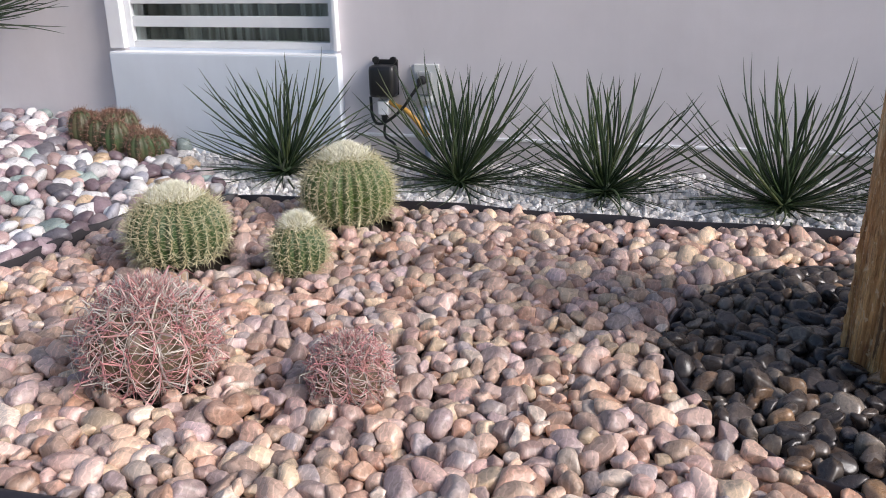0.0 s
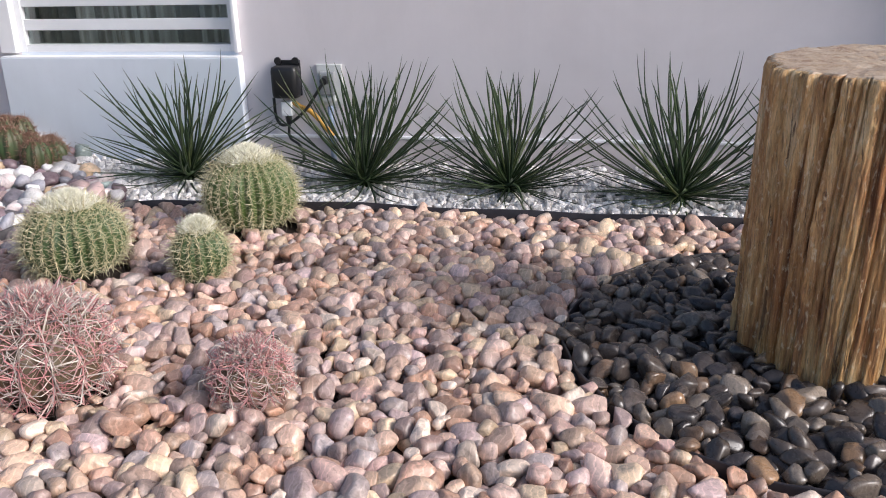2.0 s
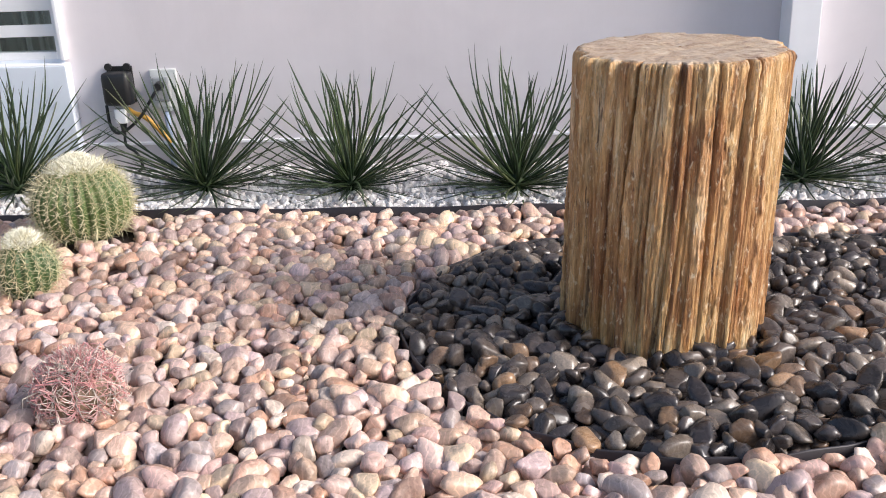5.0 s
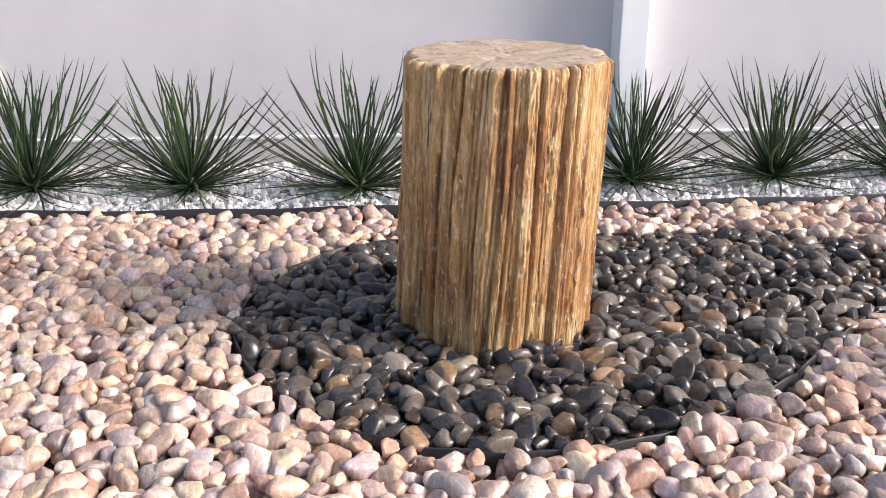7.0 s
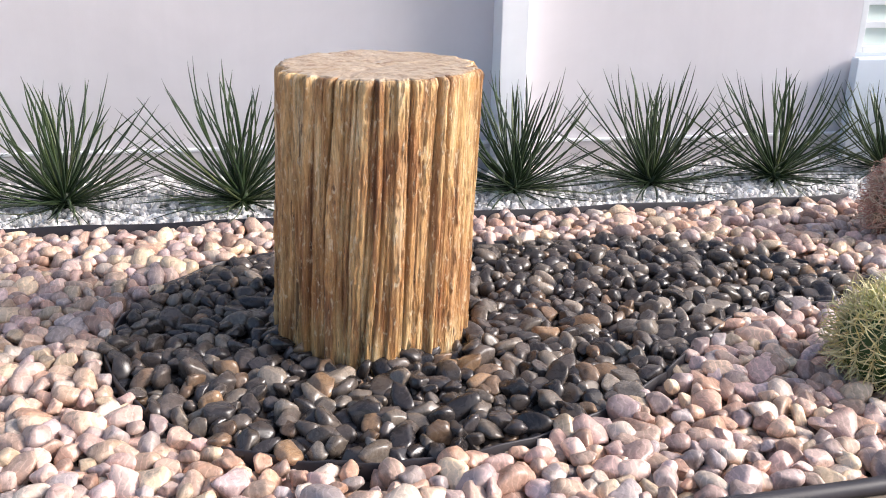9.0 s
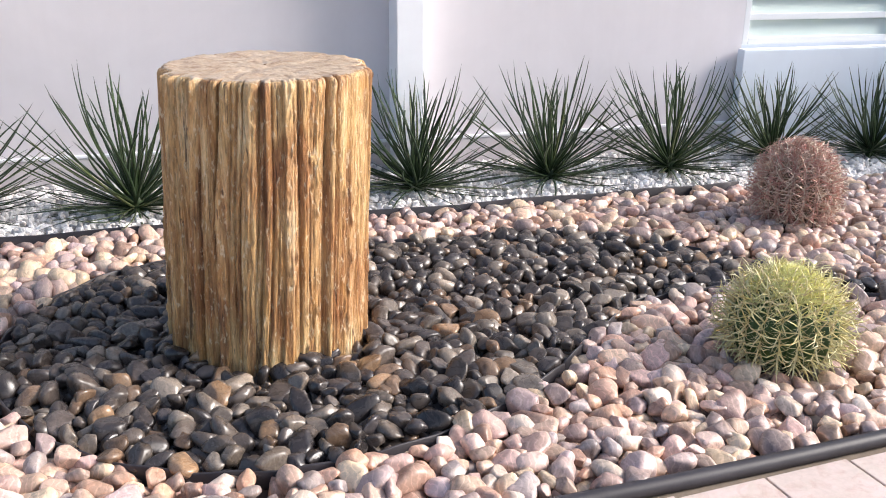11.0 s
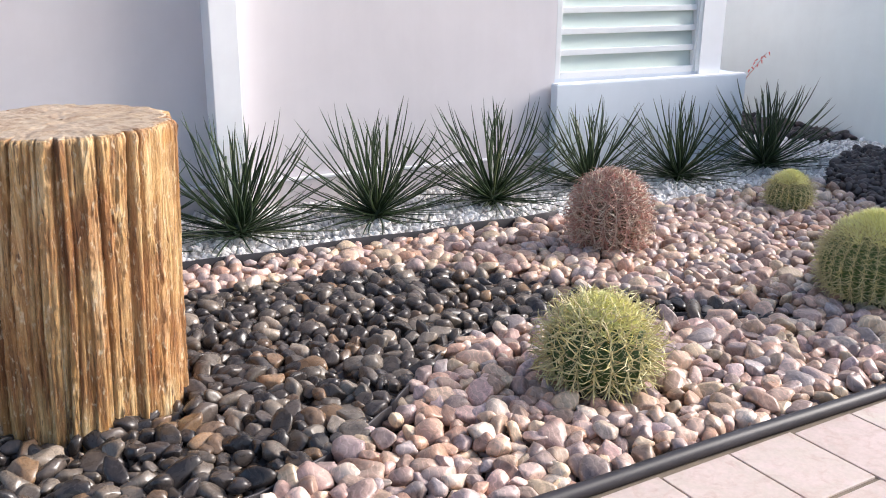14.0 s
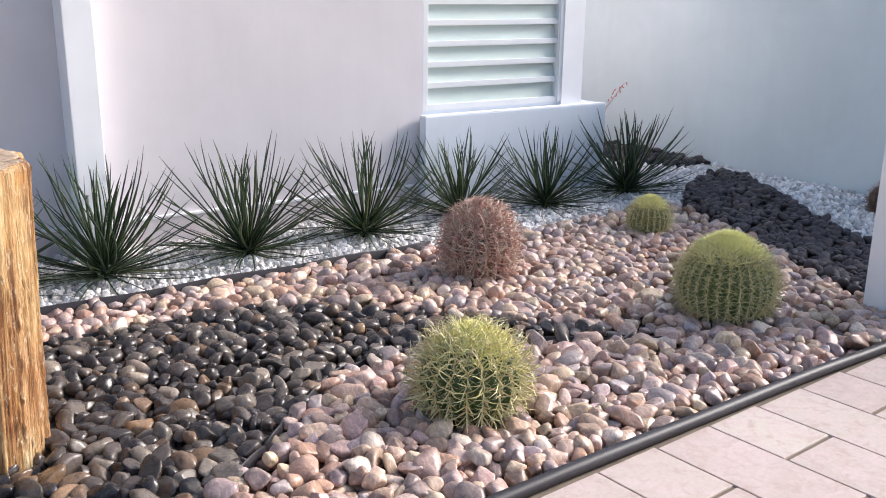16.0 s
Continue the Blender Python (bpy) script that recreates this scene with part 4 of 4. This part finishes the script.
M_FLOWER = m_plain("coral_petal", (0.62, 0.10, 0.09), 0.5, 0.15, 30, 0.0)
flower_stalk()


# ---- tiles ----
def tiles():
    tw, tl, j = 0.294, 0.60, 0.008
    bm = boxes((0, tw - j, 0, tl - 0.018, -0.012, 0.004), bevel=0.0025)
    me = bpy.data.meshes.new("tile")
    bm.to_mesh(me)
    bm.free()
    me.materials.append(M_TILE)
    # the courses run square to the edging
    turn = pose(2.9, 2.06, 0) @ pose(0, 0, 0, 0, 0, 4.4) @ pose(-2.9, -2.06, 0)
    back = turn.inverted()
    edge = np.array([(back @ Vector((x, y, 0)))[:2] for x, y in FRONT])
    for i in range(-22, 16):
        x = 2.832 + i * tw
        top = float(np.interp(x + tw / 2, edge[:, 0], edge[:, 1])) - 0.03
        y = 1.685 if i % 2 == 0 else 1.385
        # the cut tile by the edging
        cut = top - y - 0.004
        if cut < tl + 0.12:
            put("tile", me, pav, turn @ pose(x, y + j, 0) @ Matrix.Diagonal((1, max(cut - j, 0.02) / (tl - j), 1, 1)))
        else:
            put("tile", me, pav, turn @ pose(x, y + j, 0))
            put("tile", me, pav, turn @ pose(x, y + tl + j, 0) @ Matrix.Diagonal((1, max(cut - tl - j, 0.02) / (tl - j), 1, 1)))
        for q in range(1, 8):
            put("tile", me, pav, turn @ pose(x, y - q * tl + j, 0))


# ---- stones ----
def unit_stones(count, sub, seed, angular=0.0):
    """Worn stone shapes about one across: lumpy, flattened on some sides."""
    rng = np.random.default_rng(seed)
    bm = bmesh.new()
    bmesh.ops.create_icosphere(bm, subdivisions=sub, radius=1.0)
    base = np.array([v.co[:] for v in bm.verts])
    faces = np.array([[v.index for v in f.verts] for f in bm.faces])
    bm.free()
    out = []
    for i in range(count):
        v = base.copy()
        planes = rng.normal(size=(10 + int(angular * 3), 3))
        planes /= np.linalg.norm(planes, axis=1)[:, None]
        for p in planes:
            lim = rng.uniform(0.58, 0.88) if angular else rng.uniform(0.56, 0.86)
            d = v @ p
            over = np.maximum(d - lim, 0)
            v -= over[:, None] * p * (0.98 if angular else 0.94)
        o = rng.uniform(0, 50, 3)
        for k, u in enumerate(v):
            v[k] *= 1 + 0.11 * noise.noise(Vector(u * 1.1 + o)) + 0.05 * noise.noise(Vector(u * 2.6 + o))
        out.append(v)
    return out, faces


def scatter(poly, spacing, rng, avoid, jitter=0.5, relax=4):
    """Evenly packed but irregular places inside a polygon, clear of the round things to avoid (x, y, r)."""
    poly = np.asarray(poly)[:, :2]
    x0, y0 = poly.min(axis=0)
    x1, y1 = poly.max(axis=0)
    dy = spacing * 0.866
    P = []
    for r, y in enumerate(np.arange(y0, y1, dy)):
        xs = np.arange(x0 + (r % 2) * spacing / 2, x1, spacing)
        P.append(np.c_[xs, np.full(len(xs), y)])
    P = np.vstack(P) + rng.uniform(-jitter, jitter, (sum(len(q) for q in P), 2)) * spacing
    P = P[inside(poly, P[:, 0], P[:, 1])]
    for x, y, r in avoid:
        P = P[np.hypot(P[:, 0] - x, P[:, 1] - y) > r]
    if len(P) > 5500:
        return P
    # neighbours that crowd one another move apart
    for _ in range(relax):
        tree = kdtree.KDTree(len(P))
        for i, (x, y) in enumerate(P):
            tree.insert((x, y, 0), i)
        tree.balance()
        D = np.zeros_like(P)
        for i, (x, y) in enumerate(P):
            for co, j, d in tree.find_range((x, y, 0), spacing * 0.97):
                if j != i and d > 1e-6:
                    D[i] += (P[i] - P[j]) / d * (spacing * 0.97 - d) * 0.36
        Q = P + D
        ok = inside(poly, Q[:, 0], Q[:, 1])
        for x, y, r in avoid:
            ok &= np.hypot(Q[:, 0] - x, Q[:, 1] - y) > r
        P = np.where(ok[:, None], Q, P)
    return P


def rotations(rng, n, tilt):
    """Random turns about z with a tilt; as matrices (n, 3, 3)."""
    a, b, c = rng.uniform(0, 6.283, n), rng.normal(0, tilt, n), rng.normal(0, tilt, n)
    R = np.zeros((n, 3, 3))
    ca, sa, cb, sb, cc, sc = np.cos(a), np.sin(a), np.cos(b), np.sin(b), np.cos(c), np.sin(c)
    R[:, 0] = np.stack([ca * cb, ca * sb * sc - sa * cc, ca * sb * cc + sa * sc], 1)
    R[:, 1] = np.stack([sa * cb, sa * sb * sc + ca * cc, sa * sb * cc - ca * sc], 1)
    R[:, 2] = np.stack([-sb, cb * sc, cb * cc], 1)
    return R


def off_lines(P, lines):
    """Drops the points that lie on an edging line: lines are (polyline, clearance)."""
    for line, gap in lines:
        keep = np.ones(len(P), bool)
        for a, b in zip(line, line[1:]):
            d = b - a
            t = np.clip(((P - a) @ d) / max(d @ d, 1e-9), 0, 1)
            keep &= np.hypot(*(P - a - t[:, None] * d).T) > gap
        P = P[keep]
    return P


def fill(bed, poly, key, name, size, spacing, seed, zs, near, avoid=(), shapes=(12, 2, 0.0), tilt=0.35, aspect=((0.9, 1.4), (0.74, 1.04), (0.56, 0.84)), crushed=False, pieces=300):
    """Fill a bed with layers of stones: those nearest the point `near` are pieces of their own, the rest one mesh."""
    rng = np.random.default_rng(seed)
    forms, faces = unit_stones(*shapes[:2], seed, shapes[2])
    C, S, R = [], [], []
    for z, density, sc in zs:
        P = scatter(poly, spacing * sc, rng, avoid)
        P = off_lines(P[rng.uniform(size=len(P)) < density], LINES)
        n = len(P)
        s = size * sc * np.exp(np.clip(rng.normal(0, 0.23, n), -0.45, 0.36))
        S.append(np.stack([s * rng.uniform(*aspect[0], n), s * rng.uniform(*aspect[1], n), s * rng.uniform(*aspect[2], n)], 1))
        C.append(np.c_[P, rise(P[:, 0], P[:, 1]) + z + rng.normal(0, 0.13 * size, n)])
        R.append(rotations(rng, n, tilt))
    C, S, R = np.vstack(C), np.vstack(S), np.vstack(R)
    order = np.argsort(np.hypot(C[:, 0] - near[0], C[:, 1] - near[1]) - 4 * (C[:, 2] - rise(C[:, 0], C[:, 1])))
    pm, jm = PAIRS[key]
    meshes = [mesh_from(name, f, faces, pm, not crushed) for f in forms]
    kind = rng.integers(0, len(forms), len(C))
    for i in order[:pieces]:
        m = Matrix(np.vstack([np.c_[R[i] * S[i][None, :], C[i]], [0, 0, 0, 1]]).tolist())
        put(name, meshes[kind[i]], bed, m)
    rest = order[pieces:]
    top = (C[:, 2] - rise(C[:, 0], C[:, 1]) > -0.018) & (C[:, 1] < 3.5)
    low, low_faces = unit_stones(shapes[0], min(shapes[1], 2), seed, shapes[2])
    for some, fm, fc in ((rest[top[rest]], forms, faces), (rest[~top[rest]], low, low_faces)):
        if not len(some):
            continue
        nv = len(fm[0])
        V = np.zeros((len(some), nv, 3), np.float32)
        for a, i in enumerate(some):
            V[a] = (fm[kind[i]] * S[i]) @ R[i].T + C[i]
        F = (fc[None] + (np.arange(len(some)) * nv)[:, None, None]).reshape(-1, 3)
        tagged(put(name + "s", mesh_from(name + "s", V.reshape(-1, 3), F, jm, not crushed), bed), kind="stuff")
    return len(C)


LINES = ((FRONT, 0.06), (RING, 0.014), (TAIL, 0.014), (BACK, 0.022), (LEFT, 0.024))
CLEAR = [(-2.16, 3.68, 0.22), (-1.60, 3.69, 0.11), (-1.61, 4.40, 0.21), (-1.62, 2.60, 0.17), (-0.92, 2.67, 0.09), (2.755, 2.64, 0.15), (3.80, 4.02, 0.16), (5.34, 4.22, 0.13), (4.53, 2.85, 0.21)]
tiles()


def tan_fill():
    """The tan bed leaves out the black one: its polygon runs round it through a seam."""
    hole = P_BLACK[::-1]
    return np.vstack([P_TAN, P_TAN[:1], hole, hole[:1], P_TAN[:1]])


fill(bed_tan, tan_fill(), "tan", "pebble", 0.0418, 0.0632, 11, ((-0.034, 1.0, 0.95), (0.006, 0.90, 1.08)), (0.2, 1.9), CLEAR, (14, 3, 0.0))
fill(bed_black, P_BLACK, "black", "black_pebble", 0.0415, 0.0635, 12, ((-0.036, 1.0, 0.95), (0.002, 0.88, 1.08)), (1.0, 2.4), [(1.005, 3.36, 0.325)], (14, 3, 0.0), 0.4, ((0.9, 1.42), (0.74, 1.02), (0.54, 0.82)))
fill(bed_mixed, P_MIXED, "mixed", "mixed_pebble", 0.062, 0.091, 13, ((-0.035, 1.0, 1.0), (0.022, 0.85, 1.05)), (-3.2, 4.2), [(-3.95, 5.25, 0.10), (-3.8, 5.25, 0.12), (-3.6, 5.25, 0.12), (-3.45, 5.25, 0.1)], (12, 2, 0.0))
fill(bed_white, P_WHITE, "white", "gravel_stone", 0.023, 0.034, 14, ((-0.018, 1.0, 1.0), (0.002, 0.75, 1.15)), (0.5, 4.75), [], (14, 1, 0.6), 0.9, ((0.8, 1.5), (0.65, 1.0), (0.5, 0.85)), crushed=True)
fill(bed_lava, P_LAVA, "lava", "dark_stone", 0.037, 0.055, 15, ((-0.03, 1.0, 1.0), (0.012, 0.86, 1.05)), (5.8, 3.6), [], (12, 2, 0.0), 0.4)
fill(bed_corner, P_CORNER, "lava", "dark_stone", 0.045, 0.066, 16, ((-0.02, 1.0, 1.0), (0.02, 0.8, 1.05)), (7.2, 5.6), [], (10, 2, 0.0), 0.4, pieces=60)
